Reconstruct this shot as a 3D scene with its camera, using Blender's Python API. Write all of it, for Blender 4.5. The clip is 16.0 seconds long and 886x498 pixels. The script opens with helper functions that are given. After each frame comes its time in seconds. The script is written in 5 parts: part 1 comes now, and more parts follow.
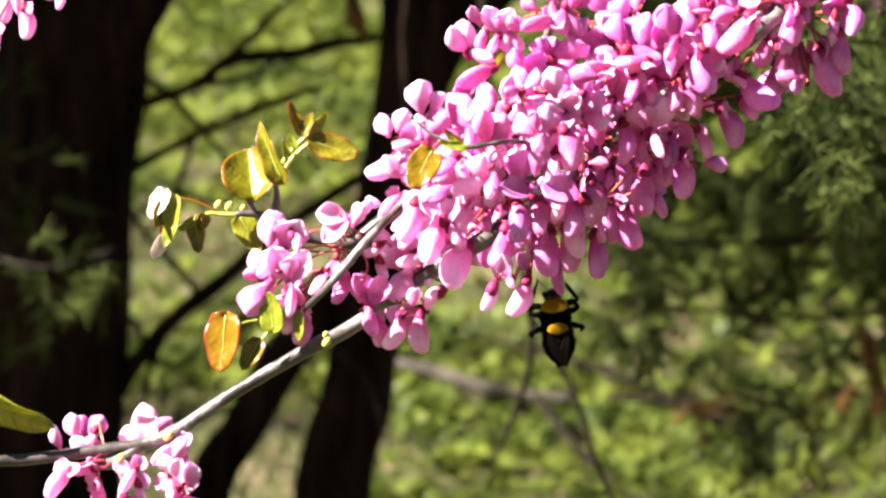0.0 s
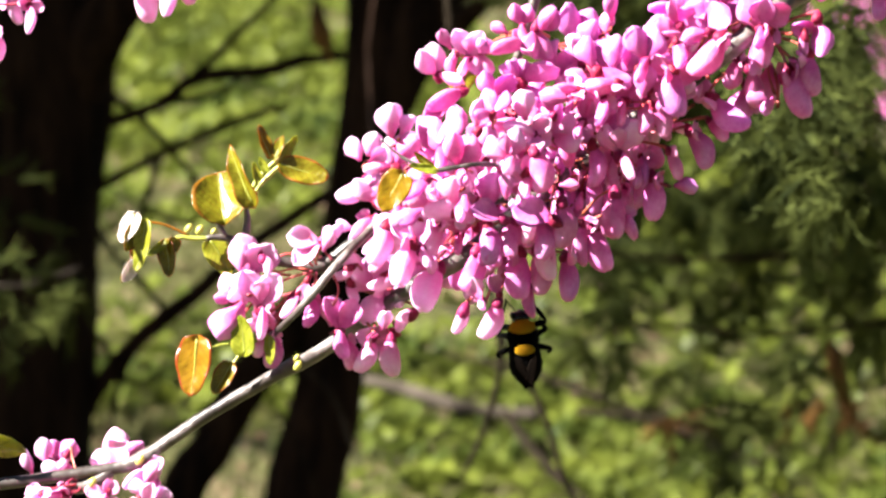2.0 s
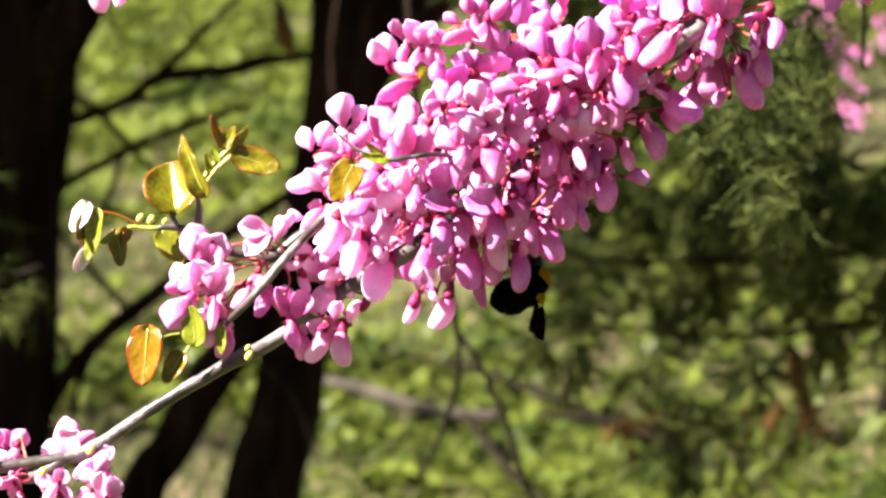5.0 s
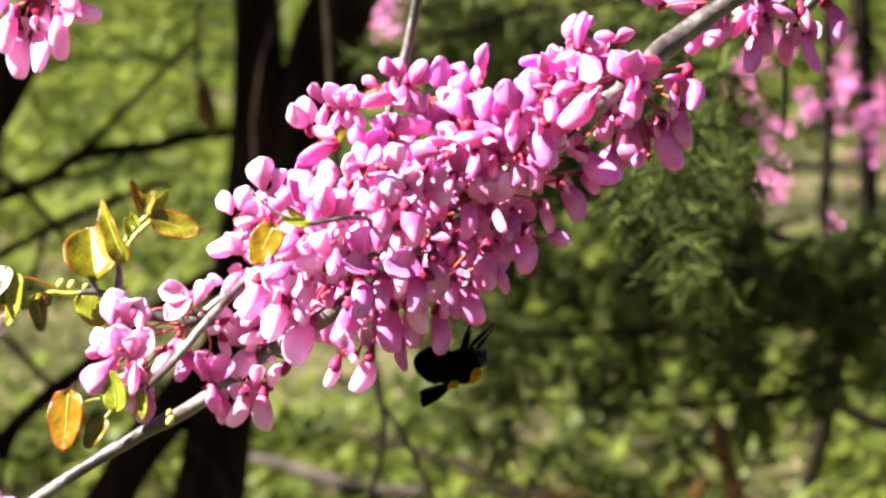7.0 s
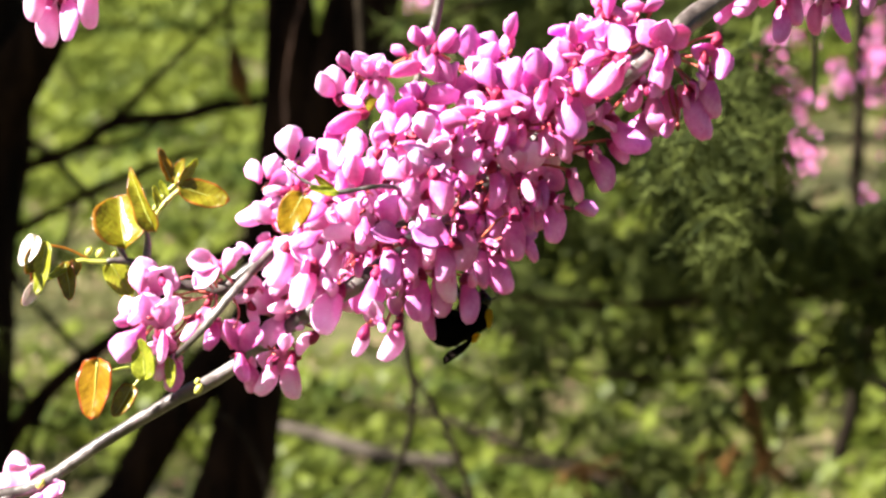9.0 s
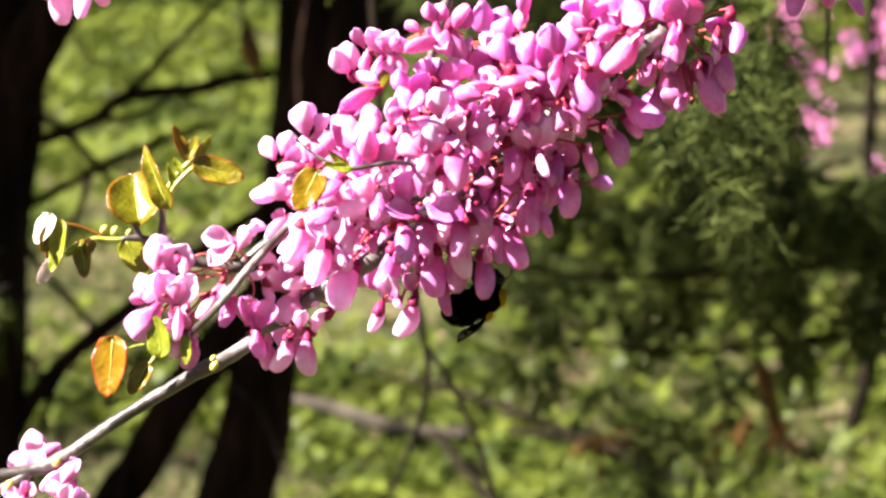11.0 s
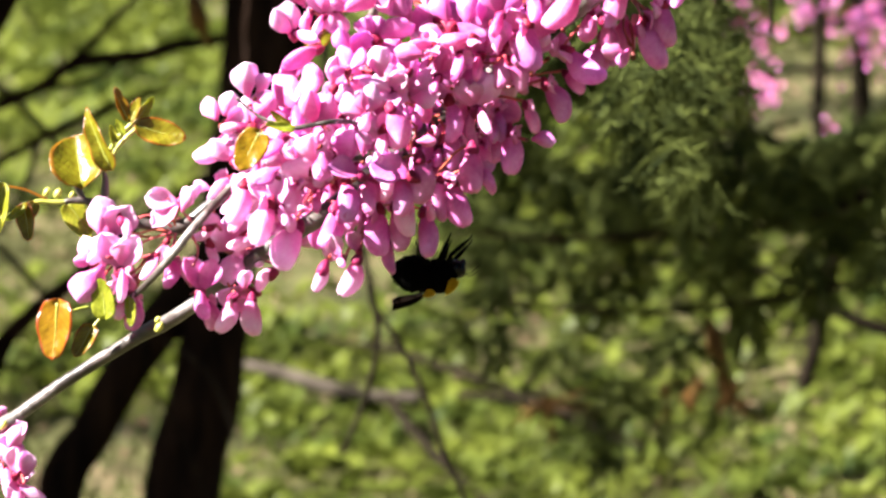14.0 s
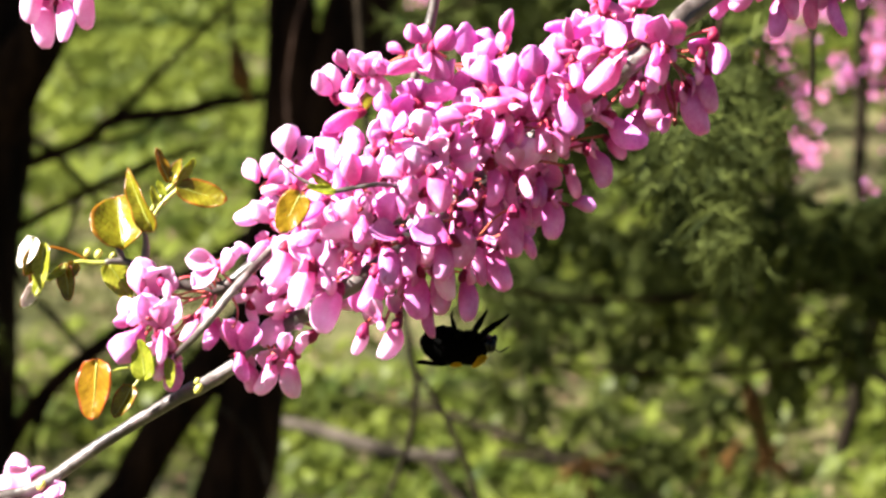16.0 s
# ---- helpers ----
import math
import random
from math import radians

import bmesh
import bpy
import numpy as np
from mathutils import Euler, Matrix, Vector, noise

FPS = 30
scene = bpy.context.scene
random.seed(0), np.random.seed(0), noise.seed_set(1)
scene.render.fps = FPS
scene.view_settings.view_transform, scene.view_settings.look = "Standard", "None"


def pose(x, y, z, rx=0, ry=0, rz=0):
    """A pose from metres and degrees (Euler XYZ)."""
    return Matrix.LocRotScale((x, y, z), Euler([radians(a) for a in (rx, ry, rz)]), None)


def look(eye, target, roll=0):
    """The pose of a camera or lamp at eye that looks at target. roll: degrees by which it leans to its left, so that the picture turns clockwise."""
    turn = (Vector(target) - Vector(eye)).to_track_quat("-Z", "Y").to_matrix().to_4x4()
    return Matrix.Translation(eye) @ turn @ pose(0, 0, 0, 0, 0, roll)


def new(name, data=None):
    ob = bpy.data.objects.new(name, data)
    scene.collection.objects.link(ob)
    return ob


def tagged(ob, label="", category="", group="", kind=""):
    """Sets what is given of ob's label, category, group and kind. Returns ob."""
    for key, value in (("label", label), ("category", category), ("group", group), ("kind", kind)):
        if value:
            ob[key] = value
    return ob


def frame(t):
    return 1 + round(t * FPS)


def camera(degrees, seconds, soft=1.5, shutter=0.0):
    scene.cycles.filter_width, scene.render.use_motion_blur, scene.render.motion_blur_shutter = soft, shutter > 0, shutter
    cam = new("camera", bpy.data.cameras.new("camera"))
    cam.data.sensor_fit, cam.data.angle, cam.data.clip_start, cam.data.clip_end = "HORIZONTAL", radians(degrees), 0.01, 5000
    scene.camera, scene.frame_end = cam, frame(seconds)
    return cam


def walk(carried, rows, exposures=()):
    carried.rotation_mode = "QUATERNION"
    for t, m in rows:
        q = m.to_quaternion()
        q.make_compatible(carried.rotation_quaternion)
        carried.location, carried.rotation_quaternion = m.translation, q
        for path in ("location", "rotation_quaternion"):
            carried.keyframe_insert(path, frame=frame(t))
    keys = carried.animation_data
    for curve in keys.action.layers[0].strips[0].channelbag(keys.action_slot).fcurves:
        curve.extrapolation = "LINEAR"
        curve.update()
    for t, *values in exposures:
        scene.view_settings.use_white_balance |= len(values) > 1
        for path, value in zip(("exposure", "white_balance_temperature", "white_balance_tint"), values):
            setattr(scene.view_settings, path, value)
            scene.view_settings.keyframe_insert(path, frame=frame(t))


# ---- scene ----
# One long lens, held by hand; the branch is in focus and the wood behind it is soft.
cam = camera(8.0, 16.0, soft=2.6, shutter=0.5)
cam.data.dof.use_dof = True
cam.data.dof.focus_distance = 1.61
cam.data.dof.aperture_fstop = 66.0

PATH = [
    (0, pose(0.00000, 0.00000, 1.55000, 82.000, 0.000, -0.000)),
    (0.5, pose(0.00011, -0.00021, 1.54852, 82.131, -0.180, 0.014)),
    (1, pose(0.00055, -0.00010, 1.54926, 82.038, -0.223, -0.024)),
    (1.5, pose(-0.00044, -0.00009, 1.54933, 82.090, -0.000, -0.207)),
    (2, pose(-0.00120, 0.00026, 1.55184, 82.139, 0.199, -0.339)),
    (2.5, pose(0.00036, -0.00026, 1.54816, 82.299, -0.069, -0.310)),
    (3, pose(0.00116, -0.00025, 1.54823, 82.145, -0.188, -0.505)),
    (3.2, pose(0.00182, -0.00057, 1.54592, 82.008, -0.143, -0.566)),
    (5.3, pose(0.00230, -0.00013, 1.54906, 82.270, -0.293, -0.624)),
    (5.5, pose(0.00266, -0.00058, 1.54585, 82.351, -0.394, -0.646)),
    (6, pose(0.00231, -0.00018, 1.54869, 82.466, -0.423, -0.916)),
    (6.5, pose(0.00284, -0.00076, 1.54455, 82.702, -0.118, -1.204)),
    (7, pose(0.00337, -0.00065, 1.54536, 82.878, 0.121, -1.332)),
    (7.5, pose(0.00382, -0.00082, 1.54411, 82.989, 0.110, -1.152)),
    (8, pose(0.00382, -0.00055, 1.54605, 82.821, -0.004, -1.085)),
    (8.2, pose(0.00397, -0.00080, 1.54426, 82.709, -0.121, -1.000)),
    (10.3, pose(0.00406, -0.00042, 1.54698, 82.555, -0.007, -1.005)),
    (10.5, pose(0.00514, -0.00070, 1.54500, 82.525, -0.012, -0.960)),
    (11, pose(0.00353, -0.00046, 1.54667, 82.346, 0.111, -0.928)),
    (11.5, pose(0.00557, -0.00055, 1.54601, 82.312, 0.472, -1.178)),
    (12, pose(0.00461, -0.00053, 1.54617, 82.297, 0.527, -1.274)),
    (12.5, pose(0.00443, -0.00039, 1.54720, 82.259, 0.449, -1.261)),
    (13, pose(0.00540, -0.00051, 1.54635, 82.198, 0.256, -1.239)),
    (13.5, pose(0.00602, -0.00085, 1.54391, 82.017, 0.268, -1.182)),
    (14, pose(0.00553, -0.00065, 1.54533, 82.027, 0.561, -1.435)),
    (14.5, pose(0.00593, -0.00042, 1.54698, 82.146, 0.695, -1.546)),
    (15, pose(0.00607, -0.00049, 1.54645, 82.212, 0.381, -1.280)),
    (15.5, pose(0.00383, -0.00028, 1.54801, 82.343, 0.038, -1.048)),
    (16, pose(0.00536, -0.00046, 1.54671, 82.554, 0.055, -1.004)),
]
walk(cam, PATH)

# ---- light ----
SUN = Vector((-0.70, -0.19, 0.68)).normalized()
scene.view_settings.exposure = 3.0
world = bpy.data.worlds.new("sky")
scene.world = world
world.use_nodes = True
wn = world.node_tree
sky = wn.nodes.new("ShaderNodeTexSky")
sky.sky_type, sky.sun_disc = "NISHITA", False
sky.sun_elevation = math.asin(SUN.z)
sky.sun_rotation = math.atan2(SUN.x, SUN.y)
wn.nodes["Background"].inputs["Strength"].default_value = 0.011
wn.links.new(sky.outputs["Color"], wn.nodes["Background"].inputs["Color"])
sun = new("sun", bpy.data.lights.new("sun", "SUN"))
sun.data.energy, sun.data.angle, sun.data.color = 5.0, radians(0.53), (1.0, 0.95, 0.88)
sun.matrix_world = look(SUN * 30, (0, 0, 0))

# ---- survey grid ----
# A spot is named by two fine angle steps (across, down) as seen from the tripod place, and a depth in metres.
EYE = Vector((0, 0, 1.55))
STEP = math.tan(radians(4.0)) / 784
TILT = radians(8.0)
RIGHT = Vector((1, 0, 0))
UP = Vector((0, math.sin(TILT), math.cos(TILT)))
AHEAD = Vector((0, math.cos(TILT), -math.sin(TILT)))
D = 1.62


def at(u, v, d):
    return EYE + d * (AHEAD + RIGHT * ((u - 784) * STEP) - UP * ((v - 441) * STEP))


def grid(x, y, z):
    """The grid spot of a place in metres."""
    p = Vector((x, y, z)) - EYE
    d = p.dot(AHEAD)
    return 784 + p.dot(RIGHT) / (d * STEP), 441 - p.dot(UP) / (d * STEP), d


def foot(u, d):
    """The spot on the ground below across-step u at about depth d."""
    return 441 + (1.55 / d - math.sin(TILT)) / (STEP * math.cos(TILT)) + 12


# ---- materials ----
def material(name, low, high, scale=60.0, rough=0.6, bump=0.2, clear=0.0, fine=6.0, spread=0.0, gloss=0.5, stretch=(1, 1, 1), bscale=None, tone=None):
    """Two mixed colours by noise at two scales, bump, optional light passing through, and a spread between single pieces."""
    m = bpy.data.materials.new(name)
    m.use_nodes = True
    n, k = m.node_tree.nodes, m.node_tree.links
    b = n["Principled BSDF"]
    b.inputs["Roughness"].default_value = rough
    b.inputs["Specular IOR Level"].default_value = gloss
    co = n.new("ShaderNodeTexCoord")
    mp = n.new("ShaderNodeMapping")
    mp.inputs["Scale"].default_value = stretch
    k.new(co.outputs["Object"], mp.inputs["Vector"])
    a, c = n.new("ShaderNodeTexNoise"), n.new("ShaderNodeTexNoise")
    for tex, s, det in ((a, scale, 4.0), (c, scale * fine, 3.0)):
        tex.inputs["Scale"].default_value, tex.inputs["Detail"].default_value = s, det
        k.new(mp.outputs["Vector"], tex.inputs["Vector"])
    ad = n.new("ShaderNodeMath")
    ad.operation = "MULTIPLY_ADD"
    ad.inputs[1].default_value = 0.55
    k.new(c.outputs["Fac"], ad.inputs[0])
    sc = n.new("ShaderNodeMath")
    sc.operation = "MULTIPLY_ADD"
    sc.inputs[1].default_value, sc.inputs[2].default_value = 1.5, -0.52
    k.new(a.outputs["Fac"], sc.inputs[0])
    k.new(sc.outputs[0], ad.inputs[2])
    ramp = n.new("ShaderNodeValToRGB")
    e = ramp.color_ramp.elements
    e[0].position, e[0].color = 0.22, (*low, 1)
    e[1].position, e[1].color = 0.82, (*high, 1)
    if tone:
        t = ramp.color_ramp.elements.new(0.52)
        t.color = (*tone, 1)
    k.new(ad.outputs[0], ramp.inputs["Fac"])
    colour = ramp.outputs["Color"]
    if spread:
        info = n.new("ShaderNodeObjectInfo")
        hsv = n.new("ShaderNodeHueSaturation")
        for src, dst, lo, hi in ((0, "Hue", 0.5 - spread * 0.12, 0.5 + spread * 0.12), (1, "Value", 1 - spread * 0.6, 1 + spread * 0.6)):
            r = n.new("ShaderNodeMapRange")
            r.inputs["To Min"].default_value, r.inputs["To Max"].default_value = lo, hi
            if src:
                f = n.new("ShaderNodeMath")
                f.operation = "FRACT"
                g = n.new("ShaderNodeMath")
                g.operation = "MULTIPLY"
                g.inputs[1].default_value = 17.31
                k.new(info.outputs["Random"], g.inputs[0])
                k.new(g.outputs[0], f.inputs[0])
                k.new(f.outputs[0], r.inputs["Value"])
            else:
                k.new(info.outputs["Random"], r.inputs["Value"])
            k.new(r.outputs["Result"], hsv.inputs[dst])
        k.new(colour, hsv.inputs["Color"])
        colour = hsv.outputs["Color"]
    k.new(colour, b.inputs["Base Color"])
    bp = n.new("ShaderNodeBump")
    bp.inputs["Strength"].default_value = bump
    bp.inputs["Distance"].default_value = bscale or 0.25 / scale
    k.new(ad.outputs[0], bp.inputs["Height"])
    k.new(bp.outputs["Normal"], b.inputs["Normal"])
    if clear:
        tr = n.new("ShaderNodeBsdfTranslucent")
        k.new(colour, tr.inputs["Color"])
        mix = n.new("ShaderNodeMixShader")
        mix.inputs["Fac"].default_value = clear
        k.new(b.outputs[0], mix.inputs[1])
        k.new(tr.outputs[0], mix.inputs[2])
        k.new(mix.outputs[0], n["Material Output"].inputs["Surface"])
    return m


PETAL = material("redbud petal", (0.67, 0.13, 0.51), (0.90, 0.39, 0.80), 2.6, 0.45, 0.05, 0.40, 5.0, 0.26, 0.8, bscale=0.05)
# whiter copy of the petal, its colour standing in for full sun
PETAL_PALE_LIT = material("pale sunlit redbud petal", (0.86, 0.43, 0.77), (0.97, 0.75, 0.95), 2.6, 0.45, 0.05, 0.40, 5.0, 0.20, 0.8, bscale=0.05)
CALYX = material("red calyx", (0.17, 0.006, 0.035), (0.36, 0.028, 0.10), 3.0, 0.5, 0.15, 0.2, 5.0, 0.12, gloss=0.2, bscale=0.05)
STALK = material("red flower stalk", (0.22, 0.016, 0.025), (0.42, 0.065, 0.06), 4.0, 0.45, 0.1, 0.0, 3.0, 0.2, bscale=0.02)
TWIG = material("grey redbud bark", (0.010, 0.007, 0.006), (0.19, 0.165, 0.155), 60.0, 0.42, 0.8, 0.0, 7.0, gloss=0.6, tone=(0.052, 0.039, 0.034), bscale=0.0006)
SHOOT = material("green young shoot", (0.20, 0.24, 0.03), (0.42, 0.42, 0.08), 300.0, 0.4, 0.1, 0.15, 3.0, bscale=0.0002)
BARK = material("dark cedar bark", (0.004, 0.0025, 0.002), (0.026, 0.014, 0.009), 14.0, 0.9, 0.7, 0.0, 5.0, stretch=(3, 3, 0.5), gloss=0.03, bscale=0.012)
DEADWOOD = material("weathered grey deadwood", (0.010, 0.008, 0.006), (0.055, 0.045, 0.036), 16.0, 0.9, 0.5, 0.0, 5.0, gloss=0.03, bscale=0.008)
DARKTWIG = material("dark bare twig bark", (0.004, 0.003, 0.002), (0.016, 0.012, 0.008), 60.0, 0.9, 0.4, 0.0, 4.0, gloss=0.02, bscale=0.002)
CEDAR = material("cedar scale foliage", (0.011, 0.016, 0.005), (0.080, 0.094, 0.022), 14.0, 0.8, 0.1, 0.2, 6.0, gloss=0.05, bscale=0.002)
EARTH = material("grassy earth", (0.011, 0.011, 0.004), (0.105, 0.084, 0.046), 2.6, 0.95, 0.5, 0.0, 7.0, gloss=0.1, tone=(0.052, 0.052, 0.018), bscale=0.02)
GRASS = material("spring grass blades", (0.026, 0.034, 0.008), (0.088, 0.085, 0.029), 2.0, 0.55, 0.0, 0.35, 9.0, gloss=0.08, bscale=0.001)
WEED = material("broad weed leaves", (0.015, 0.027, 0.005), (0.115, 0.134, 0.020), 4.0, 0.45, 0.1, 0.35, 6.0, gloss=0.1, bscale=0.002)
STRAW = material("dry leaf litter", (0.055, 0.025, 0.016), (0.22, 0.155, 0.095), 5.0, 0.8, 0.1, 0.15, 9.0, gloss=0.2, bscale=0.001)
BLACK = material("black bee shell", (0.0002, 0.0002, 0.0002), (0.0010, 0.0009, 0.0008), 500.0, 0.22, 0.15, 0.0, 4.0, gloss=0.2, bscale=0.0002)
FUZZ = material("black bee hair", (0.0001, 0.0001, 0.0001), (0.0006, 0.0005, 0.0004), 900.0, 0.8, 0.3, 0.0, 3.0, gloss=0.02, bscale=0.0002)
YELLOW = material("yellow bee hair", (0.34, 0.17, 0.004), (0.66, 0.41, 0.010), 900.0, 0.8, 0.3, 0.1, 3.0, gloss=0.2, bscale=0.0002)
TAWNY = material("tawny bee hair", (0.16, 0.05, 0.006), (0.34, 0.13, 0.018), 900.0, 0.8, 0.3, 0.0, 3.0, gloss=0.2, bscale=0.0002)
WING = material("smoky bee wing", (0.0015, 0.001, 0.0006), (0.007, 0.004, 0.0025), 300.0, 0.7, 0.2, 0.06, 4.0, gloss=0.03, bscale=0.0003)
BROWN = material("dead brown foliage", (0.045, 0.020, 0.007), (0.17, 0.085, 0.025), 12.0, 0.8, 0.2, 0.15, 5.0, gloss=0.1, bscale=0.002)
BUDSCALE = material("yellow green bud scale", (0.30, 0.32, 0.03), (0.55, 0.52, 0.12), 300.0, 0.45, 0.1, 0.1, 3.0, bscale=0.0002)


def deepen(m, deep):
    """Deeper pigment towards the calyx end of a petal."""
    n, k = m.node_tree.nodes, m.node_tree.links
    co = n.new("ShaderNodeTexCoord")
    far = n.new("ShaderNodeVectorMath")
    far.operation = "DISTANCE"
    far.inputs[1].default_value = (0, 0, 0.42)
    k.new(co.outputs["Object"], far.inputs[0])
    r = n.new("ShaderNodeMapRange")
    r.inputs["From Min"].default_value, r.inputs["From Max"].default_value = 0.12, 0.72
    r.inputs["To Min"].default_value, r.inputs["To Max"].default_value = 0.85, 0.0
    k.new(far.outputs["Value"], r.inputs["Value"])
    mixer = n.new("ShaderNodeMix")
    mixer.data_type = "RGBA"
    mixer.inputs["B"].default_value = (*deep, 1)
    source = n["Principled BSDF"].inputs["Base Color"].links[0].from_socket
    users = [s for node in n for s in node.inputs if s.is_linked and s.links[0].from_socket == source]
    k.new(r.outputs["Result"], mixer.inputs["Factor"])
    k.new(source, mixer.inputs["A"])
    for s in users:
        k.new(mixer.outputs["Result"], s)


for velvet in (PETAL, PETAL_PALE_LIT):
    velvet.node_tree.nodes["Principled BSDF"].inputs["Sheen Weight"].default_value = 0.22
    velvet.node_tree.nodes["Principled BSDF"].inputs["Sheen Roughness"].default_value = 0.45
    velvet.node_tree.nodes["Principled BSDF"].inputs["Sheen Tint"].default_value = (1.0, 0.8, 0.95, 1)
deepen(PETAL, (0.60, 0.05, 0.28))
deepen(PETAL_PALE_LIT, (0.72, 0.10, 0.40))
for petal in (PETAL, PETAL_PALE_LIT):
    # light that comes through a petal is deeper in colour
    n, k = petal.node_tree.nodes, petal.node_tree.links
    through_petal = n["Translucent BSDF"].inputs["Color"]
    rich = n.new("ShaderNodeGamma")
    rich.inputs["Gamma"].default_value = 1.25
    k.new(through_petal.links[0].from_socket, rich.inputs["Color"])
    k.new(rich.outputs["Color"], through_petal)


def leaf_material(name, low, high, edge, clear=0.55):
    """Glossy young leaf: veins run slantwise from the midrib, the margin is of another colour."""
    m = material(name, low, high, 2.5, 0.22, 0.12, clear, 5.0, 0.08, 0.55, bscale=0.04)
    n, k = m.node_tree.nodes, m.node_tree.links
    co = n.new("ShaderNodeTexCoord")
    sep = n.new("ShaderNodeSeparateXYZ")
    k.new(co.outputs["Object"], sep.inputs[0])
    ab = n.new("ShaderNodeMath")
    ab.operation = "ABSOLUTE"
    k.new(sep.outputs["X"], ab.inputs[0])
    up = n.new("ShaderNodeMath")
    up.operation = "MULTIPLY_ADD"
    up.inputs[1].default_value = -0.9
    k.new(ab.outputs[0], up.inputs[0])
    k.new(sep.outputs["Y"], up.inputs[2])
    sn = n.new("ShaderNodeMath")
    sn.operation = "MULTIPLY"
    sn.inputs[1].default_value = 42.0
    k.new(up.outputs[0], sn.inputs[0])
    si = n.new("ShaderNodeMath")
    si.operation = "SINE"
    k.new(sn.outputs[0], si.inputs[0])
    vein = n.new("ShaderNodeMapRange")
    vein.inputs["From Min"].default_value, vein.inputs["From Max"].default_value = 0.80, 1.0
    vein.inputs["To Max"].default_value = 0.55
    k.new(si.outputs[0], vein.inputs["Value"])
    mixer = n.new("ShaderNodeMix")
    mixer.data_type = "RGBA"
    mixer.inputs["B"].default_value = (*edge, 1)
    bsdf = n["Principled BSDF"]
    source = bsdf.inputs["Base Color"].links[0].from_socket
    k.new(vein.outputs["Result"], mixer.inputs["Factor"])
    k.new(source, mixer.inputs["A"])
    for node in list(n):
        for s in node.inputs:
            if s.is_linked and s.links[0].from_socket == source and node not in (mixer,):
                k.new(mixer.outputs["Result"], s)
    return m


LEAF = leaf_material("bronze green leaf", (0.15, 0.125, 0.007), (0.30, 0.27, 0.018), (0.15, 0.075, 0.006))
LEAF_ORANGE = leaf_material("ochre young leaf", (0.22, 0.115, 0.005), (0.35, 0.225, 0.012), (0.20, 0.085, 0.007))
LEAF_LIME = leaf_material("lime young leaf", (0.22, 0.25, 0.012), (0.42, 0.42, 0.05), (0.16, 0.17, 0.015))
# near-white for a downy tip and for the reflection on one glossy leaf
LEAF_DOWNY_GLOSS = leaf_material("pale downy and gloss-white young leaf", (0.62, 0.52, 0.46), (0.86, 0.80, 0.76), (0.55, 0.38, 0.30), 0.3)
LEAF_RIM = material("russet leaf margin", (0.16, 0.045, 0.006), (0.34, 0.12, 0.012), 3.0, 0.25, 0.1, 0.5, 4.0, 0.2, 0.55, bscale=0.04)


# ---- mesh helpers ----
def part(name, bm, mat, parent, label="", m=None, smooth=True):
    me = bpy.data.meshes.new(name)
    bm.to_mesh(me)
    bm.free()
    for p in me.polygons:
        p.use_smooth = smooth
    me.materials.append(mat)
    return piece(name, me, parent, label, m)


def piece(name, me, parent, label="", m=None):
    ob = new(name, me)
    ob.parent = parent
    if m is not None:
        ob.matrix_basis = m
    if label:
        tagged(ob, label)
    return ob


def holder(name, place, label, category, group="", kind=""):
    ob = new(name)
    ob.empty_display_size = 0.05
    ob.matrix_basis = Matrix.Translation(place)
    return tagged(ob, label, category, group, kind)


def spline(pts, per=5):
    """A smooth run through (vector, radius) points."""
    out = []
    n = len(pts)
    for i in range(n - 1):
        p0, p1, p2, p3 = pts[max(i - 1, 0)], pts[i], pts[i + 1], pts[min(i + 2, n - 1)]
        for j in range(per):
            t = j / per
            v = 0.5 * (2 * p1[0] + (p2[0] - p0[0]) * t + (2 * p0[0] - 5 * p1[0] + 4 * p2[0] - p3[0]) * t * t + (3 * p1[0] - p0[0] - 3 * p2[0] + p3[0]) * t ** 3)
            out.append((v, p1[1] + (p2[1] - p1[1]) * t))
    out.append(pts[-1])
    return out


def tube(bm, pts, sides=10, rough=0.0, per=5, grain=60.0):
    """A capped round limb along (vector, radius) points, with uneven bark."""
    run = spline(pts, per)
    rings = []
    side = None
    for i, (p, r) in enumerate(run):
        way = (run[min(i + 1, len(run) - 1)][0] - run[max(i - 1, 0)][0]).normalized()
        if side is None:
            side = way.orthogonal().normalized()
        side = (side - way * side.dot(way)).normalized()
        other = way.cross(side)
        ring = []
        for j in range(sides):
            a = 2 * math.pi * j / sides
            q = side * math.cos(a) + other * math.sin(a)
            rr = r * (1 + rough * noise.noise((p + q * r) * grain))
            ring.append(bm.verts.new(p + q * rr))
        rings.append(ring)
    for a, b in zip(rings, rings[1:]):
        for j in range(sides):
            bm.faces.new((a[j], a[(j + 1) % sides], b[(j + 1) % sides], b[j]))
    bm.faces.new(rings[0][::-1])
    bm.faces.new(rings[-1])
    return run


def limb(name, parent, pts, mat, sides=10, rough=0.15, per=5, grain=60.0, label=""):
    """A limb through grid spots (across, down, depth, thickness in steps), as a part of its tree."""
    o = parent.matrix_basis.translation
    bm = bmesh.new()
    tube(bm, [(at(u, v, d) - o, 0.5 * w * d * STEP) for u, v, d, w in pts], sides, rough, per, grain)
    return part(name, bm, mat, parent, label)


